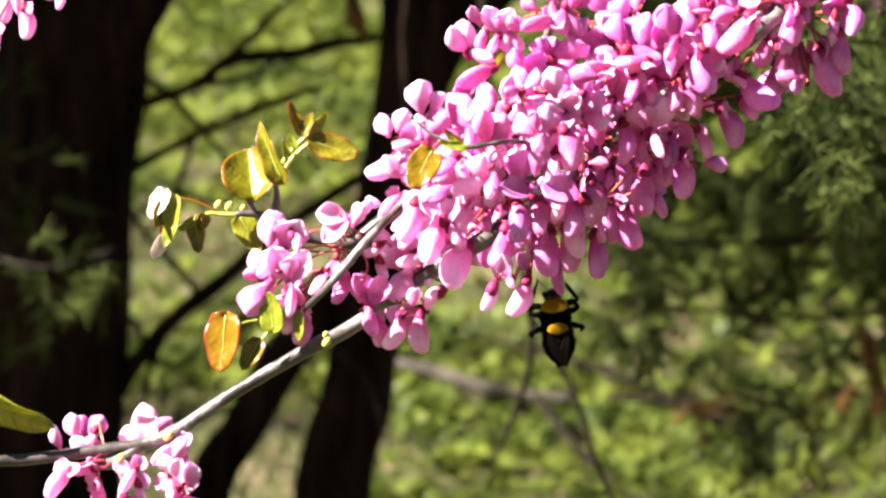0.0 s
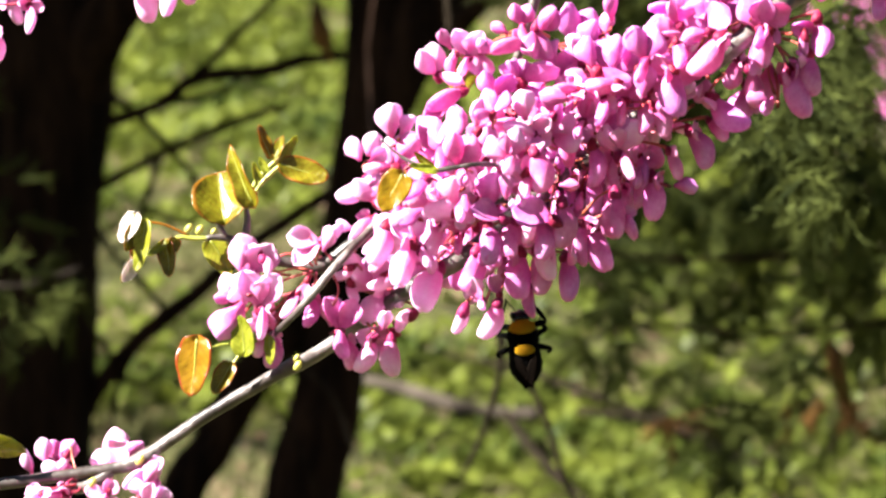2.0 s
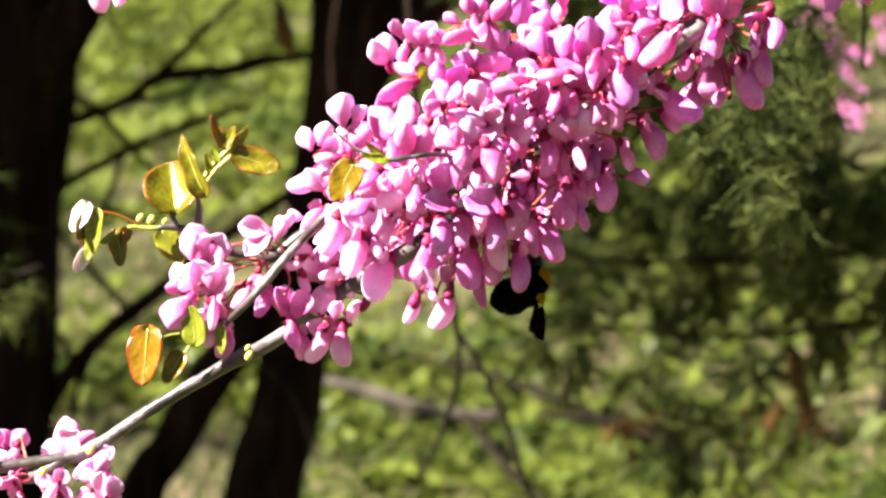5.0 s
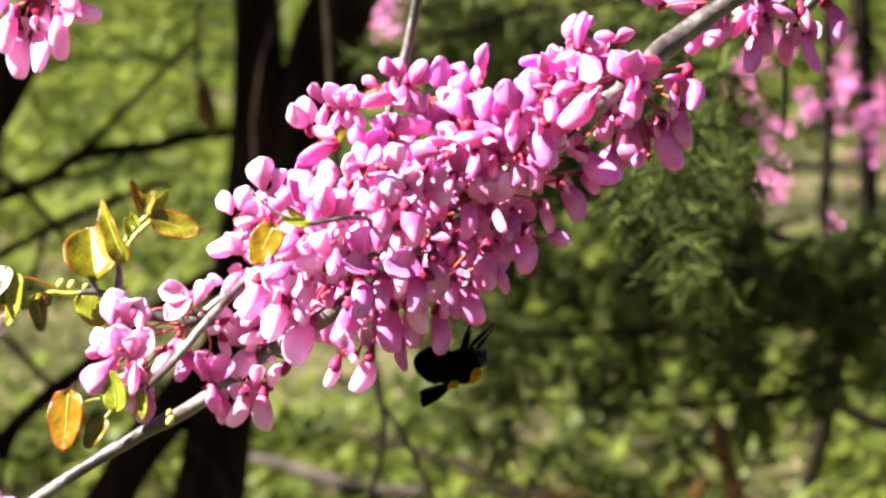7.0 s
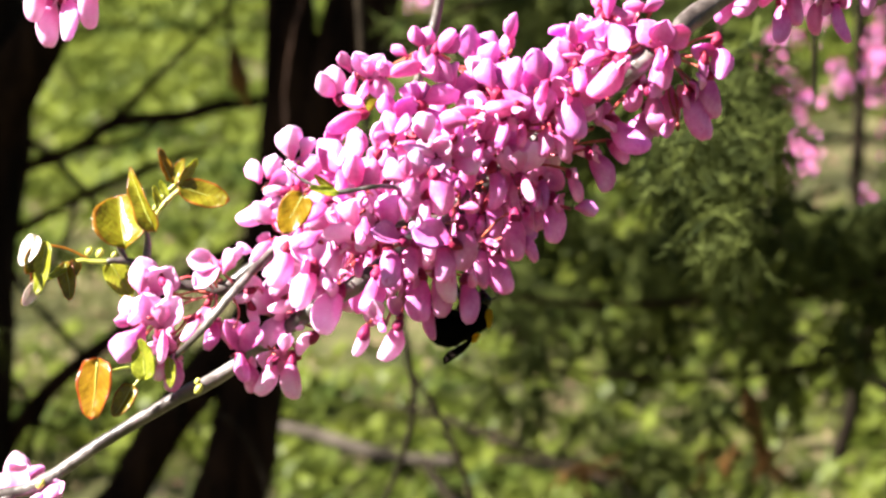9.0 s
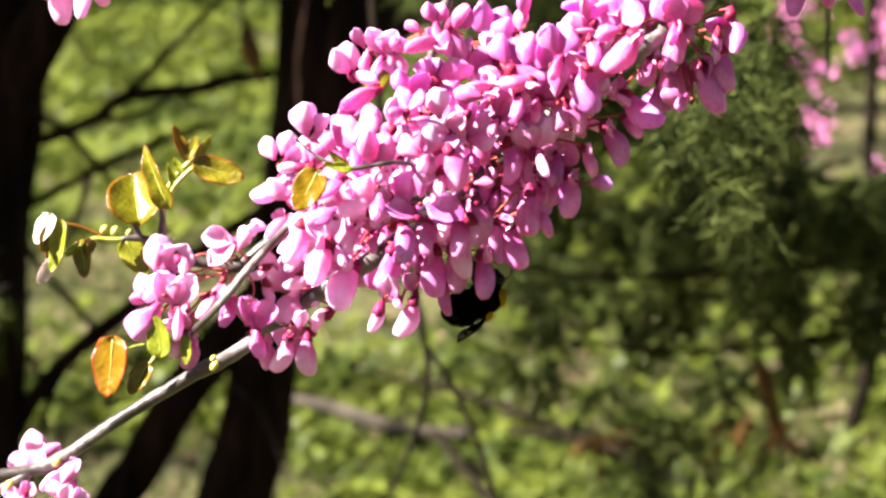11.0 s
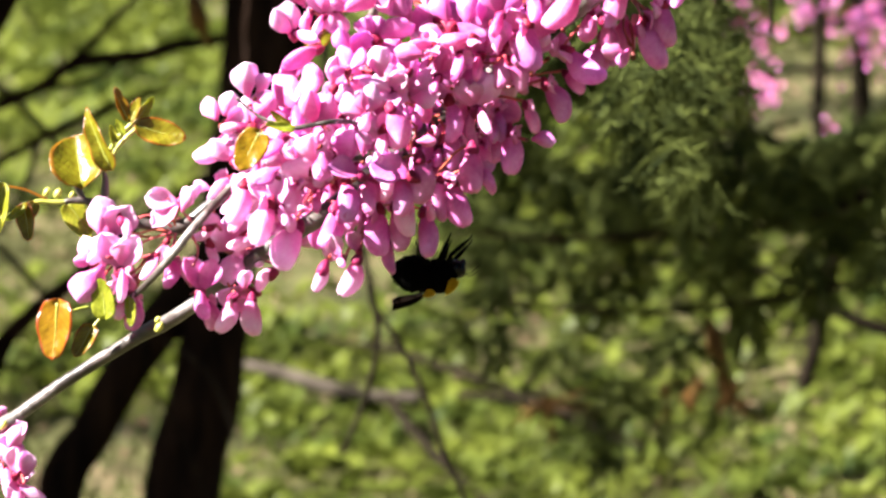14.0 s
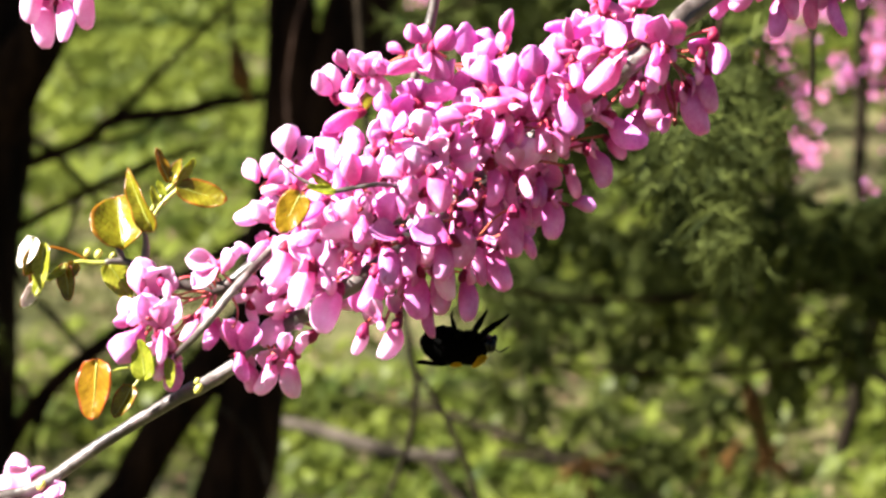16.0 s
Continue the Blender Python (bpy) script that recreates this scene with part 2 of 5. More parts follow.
def blob(bm, centre, radii, turn=None, rings=8, sides=12, shape=None):
    """An ellipsoid with an optional shaping function of its unit points."""
    made = bmesh.ops.create_uvsphere(bm, u_segments=sides, v_segments=rings, radius=1.0)["verts"]
    for v in made:
        p = v.co.copy()
        if shape:
            p = shape(p)
        p = Vector((p.x * radii[0], p.y * radii[1], p.z * radii[2]))
        if turn:
            p = turn @ p
        v.co = p + Vector(centre)
    return made


# ---- ground ----
def make_ground():
    bm = bmesh.new()
    xs = [-600, -120, -30, -10] + [-4 + 0.25 * i for i in range(33)] + [10, 30, 120, 600]
    ys = [-600, -100, -20, -4, 2, 5] + [7 + 0.25 * i for i in range(77)] + [30, 40, 70, 150, 600]
    grid = [[bm.verts.new((x, y, 0.05 * noise.noise((x * 0.9, y * 0.9, 0)) if abs(x) < 9 and 6 < y < 29 else 0.0)) for x in xs] for y in ys]
    for a, b in zip(grid, grid[1:]):
        for i in range(len(xs) - 1):
            bm.faces.new((a[i], a[i + 1], b[i + 1], b[i]))
    g = part("ground", bm, EARTH, None)
    tagged(g, "grassy woodland ground with bare earth and leaf litter", "ground", kind="structure")


def blades(name, count, mat, label, category, rng, tall, wide, lean, patch):
    verts, faces = [], []
    while len(faces) < count * 2:
        y = 8.2 + 13.5 * rng.random() ** 1.3
        x = (rng.random() * 2 - 1) * (0.35 + 0.085 * y)
        x += 0.04 * y
        if patch and noise.noise((x * 1.6, y * 0.9, 3.0)) * patch < rng.random() * 0.7 - 0.35:
            continue
        a = rng.random() * 6.283
        h = tall * (0.4 + 0.8 * rng.random())
        w = wide * (0.6 + 0.8 * rng.random())
        s = Vector((math.cos(a), math.sin(a), 0)) * w
        o = Vector((x, y, -0.02 + 0.05 * noise.noise((x * 0.9, y * 0.9, 0))))
        b = rng.random() * 6.283
        t = Vector((math.cos(b), math.sin(b), 0)) * h * lean * rng.random()
        mid, top = o + Vector((0, 0, h * 0.55)) + t * 0.35, o + Vector((0, 0, h * (1 - 0.35 * lean))) + t
        i = len(verts)
        verts += [o - s, o + s, mid + s * 0.8, mid - s * 0.8, top]
        faces += [(i, i + 1, i + 2, i + 3), (i + 3, i + 2, i + 4)]
    me = bpy.data.meshes.new(name)
    me.from_pydata(verts, [], faces)
    me.materials.append(mat)
    tagged(new(name, me), label, category, kind="stuff")


def rosettes(count, rng, near=8.2, deep=13.5):
    """Low broad-leaved weeds: rosettes of oval leaves with a folded midrib."""
    verts, faces = [], []
    for _ in range(count):
        while True:
            y = near + deep * rng.random()
            x = (rng.random() * 2 - 1) * (0.35 + 0.085 * y) + 0.04 * y
            if noise.noise((x * 1.3, y * 0.7, 7.0)) > rng.random() * 0.7 - 0.4:
                break
        o = Vector((x, y, 0.02 + 0.05 * noise.noise((x * 0.9, y * 0.9, 0))))
        for _ in range(rng.randint(3, 7)):
            a = rng.random() * 6.283
            w = Vector((math.cos(a), math.sin(a), rng.uniform(0.1, 1.3))).normalized()
            s = w.cross(Vector((0, 0, 1))).normalized()
            n = s.cross(w)
            l, h = rng.uniform(0.025, 0.07), rng.uniform(0.007, 0.018)
            i = len(verts)
            p = o + w * 0.01
            verts += [p, p + w * l * 0.45 + s * h + n * h * 0.4, p + w * l * 0.5, p + w * l * 0.45 - s * h + n * h * 0.4, p + w * l - n * h * 0.5]
            faces += [(i, i + 1, i + 2), (i, i + 2, i + 3), (i + 1, i + 4, i + 2), (i + 2, i + 4, i + 3)]
    me = bpy.data.meshes.new("weeds")
    me.from_pydata(verts, [], faces)
    me.materials.append(WEED)
    tagged(new("weeds", me), "low bright green broad-leaved weeds in the grass", "weeds", kind="stuff")


make_ground()
rosettes(7500, random.Random(9))
rosettes(4000, random.Random(10), 12.5, 9.0)
rng = random.Random(4)
blades("grass", 28000, GRASS, "short sunlit spring grass with bare patches", "grass", rng, 0.085, 0.0028, 0.9, 1.0)
blades("leaf_litter", 12500, STRAW, "dry tan stalks and litter among the grass", "litter", rng, 0.05, 0.006, 1.6, 0.0)


# ---- the wood behind ----
def cedar_sprays(name, parent, mat, clumps, rng, count=46, long=0.034, thick=0.0022):
    """Scale-leaf sprays: each clump is a set of short twigs set with thin tapered sprigs that droop."""
    o = parent.matrix_basis.translation
    verts, faces = [], []

    def sprig(p, w, l, r):
        s = w.orthogonal().normalized()
        q = w.cross(s)
        i = len(verts)
        for k in range(3):
            a = k * 2.094
            verts.append(p + (s * math.cos(a) + q * math.sin(a)) * r)
        verts.append(p + w * l)
        faces.extend([(i, i + 1, i + 3), (i + 1, i + 2, i + 3), (i + 2, i, i + 3)])

    for u, v, d, ru, rv in clumps:
        for _ in range(count):
            a, b = rng.gauss(0, 0.5), rng.gauss(0, 0.5)
            c = at(u + a * ru, v + b * rv, d + rng.gauss(0, 0.12)) - o
            w = Vector((rng.gauss(0, 0.7), rng.gauss(0, 0.7), -0.5 + rng.gauss(0, 0.5))).normalized()
            n = 5
            for k in range(n):
                p = c + w * (k / n * long * 1.6)
                for sgn in (-1, 1):
                    q = (w + sgn * w.orthogonal().normalized() * 0.8 + Vector((rng.gauss(0, 0.35), rng.gauss(0, 0.35), rng.gauss(0, 0.35)))).normalized()
                    sprig(p, q, long * (0.45 + 0.5 * rng.random()), thick)
            sprig(c, w, long * 2.0, thick)
    me = bpy.data.meshes.new(name)
    me.from_pydata(verts, [], faces)
    me.materials.append(mat)
    ob = piece(name, me, parent)
    return tagged(ob, kind="stuff")


def trunk_tree(name, label, category, u, d, group=""):
    return holder(name, at(u, foot(u, d), d) * 1.0, label, category, group)


# broad cedar trunk with a reddish bark strip
TD = 7.2
cedar_a = trunk_tree("cedar_tree", "broad dark cedar trunk with shaggy reddish bark", "tree", 110, TD)
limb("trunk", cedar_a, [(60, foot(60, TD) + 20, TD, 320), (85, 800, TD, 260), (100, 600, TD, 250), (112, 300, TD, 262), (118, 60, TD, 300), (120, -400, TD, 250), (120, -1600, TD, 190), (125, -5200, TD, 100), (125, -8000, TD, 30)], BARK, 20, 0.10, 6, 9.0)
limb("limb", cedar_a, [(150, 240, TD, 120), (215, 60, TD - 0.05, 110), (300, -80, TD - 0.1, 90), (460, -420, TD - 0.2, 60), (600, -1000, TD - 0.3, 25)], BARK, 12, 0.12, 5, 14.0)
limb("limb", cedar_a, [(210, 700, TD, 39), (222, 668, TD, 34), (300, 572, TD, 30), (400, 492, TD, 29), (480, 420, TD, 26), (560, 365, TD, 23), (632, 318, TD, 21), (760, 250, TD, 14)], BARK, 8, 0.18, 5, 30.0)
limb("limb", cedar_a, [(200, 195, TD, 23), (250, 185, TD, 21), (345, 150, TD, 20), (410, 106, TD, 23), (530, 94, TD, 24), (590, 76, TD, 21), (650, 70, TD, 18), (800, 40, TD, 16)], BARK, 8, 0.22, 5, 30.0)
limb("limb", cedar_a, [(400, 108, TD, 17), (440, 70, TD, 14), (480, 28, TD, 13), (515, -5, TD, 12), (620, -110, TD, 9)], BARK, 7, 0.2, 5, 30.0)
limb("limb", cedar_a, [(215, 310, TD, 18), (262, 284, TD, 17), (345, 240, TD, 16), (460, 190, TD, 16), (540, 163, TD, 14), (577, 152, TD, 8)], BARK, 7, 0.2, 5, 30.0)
limb("twig", cedar_a, [(240, 130, TD, 16), (290, 160, TD, 15), (345, 216, TD, 15), (390, 268, TD, 12), (430, 330, TD, 9)], DARKTWIG, 6, 0.2, 4, 30.0)
limb("twig", cedar_a, [(230, 370, TD, 12), (262, 420, TD, 12), (310, 470, TD, 14), (352, 520, TD, 11)], DARKTWIG, 6, 0.2, 4, 30.0)
limb("twig", cedar_a, [(345, 240, TD, 11), (325, 300, TD, 9), (300, 360, TD, 8), (250, 430, TD, 7)], DARKTWIG, 6, 0.2, 4, 30.0)
limb("twig", cedar_a, [(345, 150, TD, 12), (420, 140, TD, 11), (470, 120, TD, 11), (500, 80, TD, 7)], DARKTWIG, 6, 0.2, 4, 30.0)
limb("twig", cedar_a, [(310, 340, TD, 9), (400, 360, TD, 9), (450, 300, TD, 7), (500, 250, TD, 4)], DARKTWIG, 6, 0.2, 4, 30.0)
limb("twig", cedar_a, [(-60, 440, 6.5, 8), (40, 470, 6.5, 8), (110, 470, 6.5, 6), (200, 440, 6.5, 4)], DEADWOOD, 6, 0.2, 4, 30.0)
limb("twig", cedar_a, [(300, 572, TD, 16), (270, 640, TD, 15), (255, 720, TD, 12), (265, 800, TD, 8)], DARKTWIG, 6, 0.2, 4, 30.0)
limb("twig", cedar_a, [(235, 560, TD, 11), (280, 640, TD, 9), (330, 640, TD, 8), (350, 600, TD, 5)], DARKTWIG, 6, 0.2, 4, 30.0)
rng = random.Random(11)
cedar_sprays("foliage", cedar_a, CEDAR, [(130, 470, 6.6, 90, 90), (60, 560, 6.6, 90, 110), (150, 520, 6.6, 80, 60), (40, 330, 6.8, 120, 130), (20, 200, 6.8, 80, 120)], rng, 8)


def crown_at(parent, places, rng, count=300, long=0.12, thick=0.010):
    """Crown foliage round places given in metres, with a spread."""
    spots = []
    for x, y, z, r in places:
        q = grid(x, y, z)
        spots.append((*q, r / (q[2] * STEP), 0.8 * r / (q[2] * STEP)))
    return cedar_sprays("crown", parent, CEDAR, spots, rng, count, long, thick)


crown_at(cedar_a, [(-0.7, 7.2, 5.2, 1.6), (-1.3, 7.4, 6.0, 1.4), (-0.2, 7.1, 6.2, 1.4), (-0.7, 7.2, 7.2, 1.0)], rng)
# unseen foliage well behind this trunk, added to dapple the grass with shade
cedar_sprays("crown", cedar_a, CEDAR, [(u, v, d, 900, 300) for u, v, d in ((-500, -2400, 12.0), (-900, -2100, 15.0))], rng, 260, 0.07, 0.005)

# twin leaning trunk
cedar_b = trunk_tree("cedar_tree", "twin dark trunks that lean and fork, in the shade", "tree", 560, TD)
BD = 7.1
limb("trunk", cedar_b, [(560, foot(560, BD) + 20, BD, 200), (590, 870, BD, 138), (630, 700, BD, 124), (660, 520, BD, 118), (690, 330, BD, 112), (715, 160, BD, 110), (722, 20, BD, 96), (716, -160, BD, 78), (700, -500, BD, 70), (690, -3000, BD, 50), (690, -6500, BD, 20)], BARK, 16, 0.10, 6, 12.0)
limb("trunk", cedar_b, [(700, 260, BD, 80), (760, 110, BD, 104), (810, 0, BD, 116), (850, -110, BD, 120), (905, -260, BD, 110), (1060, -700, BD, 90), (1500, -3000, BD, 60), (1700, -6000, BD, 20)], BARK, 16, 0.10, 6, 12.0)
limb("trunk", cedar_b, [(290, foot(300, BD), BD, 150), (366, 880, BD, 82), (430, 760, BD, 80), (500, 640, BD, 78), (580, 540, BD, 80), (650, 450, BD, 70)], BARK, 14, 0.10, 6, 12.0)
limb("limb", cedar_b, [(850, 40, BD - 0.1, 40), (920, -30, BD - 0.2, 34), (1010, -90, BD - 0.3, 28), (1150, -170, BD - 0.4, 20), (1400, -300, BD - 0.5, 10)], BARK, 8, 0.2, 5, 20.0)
limb("twig", cedar_b, [(640, 40, BD - 0.3, 10), (625, 10, BD - 0.3, 9), (612, -60, BD - 0.3, 8), (615, -160, BD - 0.3, 6)], BARK, 6, 0.2, 4, 20.0)
limb("dead_leaf", cedar_b, [(626, -30, BD - 0.3, 6), (620, 0, BD - 0.3, 24), (632, 36, BD - 0.3, 30), (640, 62, BD - 0.3, 14), (650, 84, BD - 0.3, 3)], BROWN, 6, 0.5, 3, 40.0, "curled dark brown dead leaf")
limb("twig", cedar_b, [(720, 240, 6.2, 12), (716, 120, 6.2, 13), (714, 40, 6.2, 11), (735, -80, 6.2, 9), (790, -240, 6.2, 7)], BARK, 6, 0.2, 4, 20.0)
limb("twig", cedar_b, [(520, 600, BD - 0.3, 5), (546, 690, BD - 0.3, 6), (590, 770, BD - 0.3, 6), (640, 900, BD - 0.3, 5)], DARKTWIG, 6, 0.2, 4, 20.0)
limb("twig", cedar_b, [(560, 600, BD - 0.4, 4), (620, 640, BD - 0.4, 5), (660, 700, BD - 0.4, 5), (690, 800, BD - 0.4, 4)], DEADWOOD, 6, 0.2, 4, 20.0)
crown_at(cedar_b, [(0.0, 7.1, 5.0, 1.4), (0.6, 7.2, 5.6, 1.4), (0.2, 7.3, 6.4, 1.0)], rng)

# unseen tree added beside the view; its dense crown throws shade on the trunks
SHADE = (-3.0, 6.0, 0.0)
shade_cedar = holder("cedar_tree", SHADE, "unseen dense cedar added to shade the trunks", "tree")
limb("trunk", shade_cedar, [(*grid(SHADE[0], SHADE[1], h), w) for h, w in ((-0.1, 460), (0.6, 340), (2.5, 280), (3.6, 160), (4.4, 40))], BARK, 14, 0.1, 5, 12.0)
crown_at(shade_cedar, [(-2.69 + x, 6.32 + 0.06 * z, 3.0 + z, 0.30) for x in (-0.75, -0.45, -0.15, 0.15, 0.45, 0.75) for z in (-0.6, -0.35, -0.1, 0.15, 0.4, 0.65)], rng, 60, 0.09, 0.009)
limb("limb", shade_cedar, [(*grid(x, y, z), w) for x, y, z, w in ((-3.0, 6.0, 1.9, 120), (-2.8, 7.3, 2.1, 80), (-2.5, 8.7, 2.1, 50), (-2.4, 10.1, 2.1, 20))], BARK, 8, 0.15, 5, 12.0)
crown_at(shade_cedar, [(-2.55 + x, y, 2.05, 0.22) for y in (8.0, 8.6, 9.2, 9.8, 10.4) for x in (-0.2, 0.15)], rng, 16, 0.07, 0.006)

# unseen tree, added only so its crown mottles the far grass with shade
far_shade_cedar = holder("cedar_tree", (-3.3, 15.2, 0.0), "unseen dense cedar added to shade the far grass", "tree")
limb("trunk", far_shade_cedar, [(*grid(-3.3, 15.2, h), w) for h, w in ((-0.1, 200), (0.6, 150), (2.5, 120), (4.2, 80), (5.2, 20))], BARK, 14, 0.1, 5, 12.0)
crown_at(far_shade_cedar, [(-2.5 + x, 14.4 + y, 4.1 + 0.1 * x, 0.34) for x in (-0.7, -0.2, 0.3, 0.8) for y in (-1.6, -0.8, 0.0, 0.8, 1.6, 2.4)], rng, 34, 0.10, 0.009)
# bough and foliage above the view, added to shade the second redbud's blossom
limb("limb", cedar_b, [(*grid(x, y, z), w) for x, y, z, w in ((-0.05, 7.1, 2.5, 90), (-0.4, 8.0, 2.75, 60), (-0.75, 8.9, 2.8, 40), (-0.9, 9.6, 2.75, 20))], BARK, 8, 0.15, 5, 12.0)
crown_at(cedar_b, [(-0.75 + x, 8.95 + y, 2.72 + 0.3 * x, 0.20) for x in (-0.35, 0.0, 0.35) for y in (-0.3, 0.05, 0.4)], rng, 26, 0.06, 0.005)

# fallen wood
def fallen(pts, mat, label):
    o = at(pts[0][0], pts[0][1], pts[0][2])
    bm = bmesh.new()
    tube(bm, [(at(u, v, d) - o, 0.5 * w * d * STEP) for u, v, d, w in pts], 9, 0.2, 5, 20.0)
    ob = part("fallen_branch", bm, mat, None, m=Matrix.Translation(o))
    tagged(ob, label, "branch", "fallen branches on the grass")


def lying(*spots):
    """Thickens grid spots into ground points: the depth follows from the height that a sight line has over the ground."""
    out = []
    for u, v, w in spots:
        d = 1.49 / (math.sin(TILT) + (v - 441) * STEP * math.cos(TILT))
        out.append((u, v, d, w * 0.85))
    return out


fallen(lying((690, 640, 20), (760, 655, 28), (850, 684, 30), (930, 700, 24), (1010, 705, 30)), DEADWOOD, "weathered grey fallen branch lying in the grass")
fallen(lying((955, 705, 22), (1000, 770, 24), (1060, 830, 22), (1130, 900, 24)), DARKTWIG, "dark crooked fallen branch lying in the grass")
fallen(lying((850, 600, 12), (960, 620, 14), (1080, 660, 20), (1200, 705, 18), (1330, 735, 14)), DARKTWIG, "thin dark fallen branch lying across the grass")
fallen(lying((1080, 700, 16), (1240, 722, 22), (1400, 800, 18)), DARKTWIG, "long brown fallen branch lying in the grass")

# feathery cedar with drooping sprays
CD = 6.2
cedar_c = trunk_tree("cedar_tree", "feathery dark green cedar with drooping boughs", "tree", 2300, CD)
limb("trunk", cedar_c, [(2300, foot(2300, CD), CD, 330), (2290, 500, CD, 280), (2280, -200, CD, 250), (2270, -1500, CD, 180), (2265, -2600, CD, 60)], BARK, 16, 0.1, 5, 12.0)
BOUGHS = (
    ((2280, 200), (1960, 300), (1700, 400), (1450, 425), (1250, 430), (1090, 415), 22),
    ((2280, -150), (1900, 10), (1640, 90), (1440, 150), (1330, 175), (1220, 150), 7),
    ((2280, 420), (2000, 470), (1760, 520), (1500, 560), (1350, 560), (1180, 540), 18),
    ((2280, -420), (1900, -300), (1500, -180), (1250, -150), (1050, -100), (950, -60), 22),
)
for b in BOUGHS:
    limb("bough", cedar_c, [(u, v, CD - 0.1 * i, b[-1] * (1 - 0.14 * i)) for i, (u, v) in enumerate(b[:-1])], BARK, 7, 0.2, 5, 20.0)
CLUMPS = []
for u, v, ru, rv in ((1320, 150, 130, 70), (1430, 200, 150, 80), (1530, 170, 130, 90), (1250, 210, 100, 50), (1240, 110, 80, 40), (1620, 260, 130, 70),
                     (1130, 420, 90, 50), (1220, 430, 110, 60), (1330, 440, 110, 60), (1440, 440, 110, 60), (1550, 430, 130, 70), (1680, 380, 120, 60),
                     (1150, 540, 90, 70), (1240, 570, 90, 80), (1350, 560, 60, 110), (1380, 660, 50, 90), (1500, 560, 60, 100), (1600, 540, 70, 80),
                     (1490, 650, 40, 70), (1110, 470, 60, 60), (1700, 480, 80, 50),
                     (1150, -110, 90, 50), (1230, -90, 90, 60), (1060, -130, 80, 40), (1330, -80, 90, 60), (1420, -60, 80, 60), (1150, 300, 80, 60), (1250, 330, 90, 60), (1120, 370, 70, 40), (1380, 330, 90, 60), (1220, 250, 80, 60), (1190, 390, 70, 50), (1310, 280, 80, 60), (1700, 100, 90, 80), (1760, 210, 80, 70), (1850, 150, 80, 90), (1630, 150, 80, 70), (1690, 270, 80, 50), (1570, 250, 80, 60), (1500, 100, 80, 60), (1840, 330, 70, 80), (1100, -60, 130, 50), (1280, 90, 110, 80), (1400, 120, 110, 90), (1200, 60, 100, 80), (1480, 20, 90, 70), (1220, -30, 120, 60), (1330, 40, 110, 70), (1460, 80, 90, 60), (1000, -90, 70, 40), (1180, 40, 60, 40), (1560, 330, 100, 40), (1800, 330, 100, 60), (1760, 560, 60, 60)):
    if u > 1530 and v < 235:
        continue
    for _ in range(3):
        cu, cv = u + rng.gauss(0, ru * 0.8), v + rng.gauss(0, rv * 0.65)
        if rng.random() < (0.78 if cv < 230 else 0.56) and not (cu > 1560 and cv < 225):
            CLUMPS.append((cu, cv, CD - 0.3 + 0.3 * rng.random(), ru * 0.25, rv * 0.34))
for _ in range(34):
    CLUMPS.append((rng.uniform(1440, 1860), rng.gauss(300, 34), CD - 0.2 * rng.random(), 34, 22))
for _ in range(64):
    CLUMPS.append((rng.uniform(1060, 1440), rng.gauss(-70, 55), CD - 0.1 + 0.5 * rng.random(), 40, 26))
for _ in range(10):
    CLUMPS.append((rng.uniform(1470, 1850), rng.gauss(420, 50), CD - 0.1 + 0.5 * rng.random(), 34, 26))
# drooping tips before the grass
r31 = random.Random(31)
for _ in range(5):
    CLUMPS.append((r31.choice((1290, 1405, 1420, 1520)) + r31.gauss(0, 22), r31.uniform(590, 830), CD - 0.2 * r31.random(), 24, 38))
# a nearer bough whose sprays stand out
limb("bough", cedar_c, [(2280, -700, CD, 60), (1980, -900, 4.6, 40), (1660, -560, 3.3, 22), (1530, -200, 2.9, 12), (1480, 0, 2.8, 8), (1440, 160, 2.8, 5)], BARK, 7, 0.2, 5, 20.0)
NEAR = []
for _ in range(36):
    t = rng.random()
    NEAR.append((1370 + 200 * t + rng.gauss(0, 18), rng.gauss(150, 90), 2.8 + 0.2 * t + rng.gauss(0, 0.06), 40, 30))
cedar_sprays("foliage", cedar_c, CEDAR, NEAR, rng, 10, 0.013, 0.0008)
cedar_sprays("foliage", cedar_c, CEDAR, CLUMPS, rng, 9, 0.032, 0.0024)
cedar_sprays("dead_foliage", cedar_c, BROWN, [(1530, 150, 5.8, 50, 26), (1245, 715, 5.8, 22, 18), (1480, 690, 5.8, 34, 16), (1580, 700, 5.8, 30, 30)], rng, 5, 0.022, 0.002)
crown_at(cedar_c, [(0.9, 6.2, 5.0, 1.4), (1.4, 6.3, 5.6, 1.2), (0.8, 6.2, 6.2, 1.0)], rng)
# unseen overhanging bough with foliage, added to keep sun off this cedar's sprays
limb("bough", cedar_c, [(*grid(x, y, z), w) for x, y, z, w in ((0.84, 6.2, 2.2, 110), (0.3, 5.75, 2.45, 80), (-0.8, 5.4, 2.5, 60), (-2.0, 5.3, 2.45, 30))], BARK, 9, 0.15, 5, 12.0)
crown_at(cedar_c, [(-1.50 + x, 5.37 + y, 2.5 - 0.25 * x + 0.1 * y, 0.30) for x in (-0.45, -0.15, 0.15, 0.45) for y in (-0.35, -0.05, 0.25)], rng, 24, 0.07, 0.005)

# bare hanging twig, forked
limb("dead_leaf", cedar_c, [(1528, 570, 5.9, 6), (1532, 600, 5.9, 30), (1545, 650, 5.9, 36), (1556, 700, 5.9, 20), (1560, 730, 5.9, 4)], BROWN, 6, 0.5, 3, 40.0, "curled dark brown dead leaf")

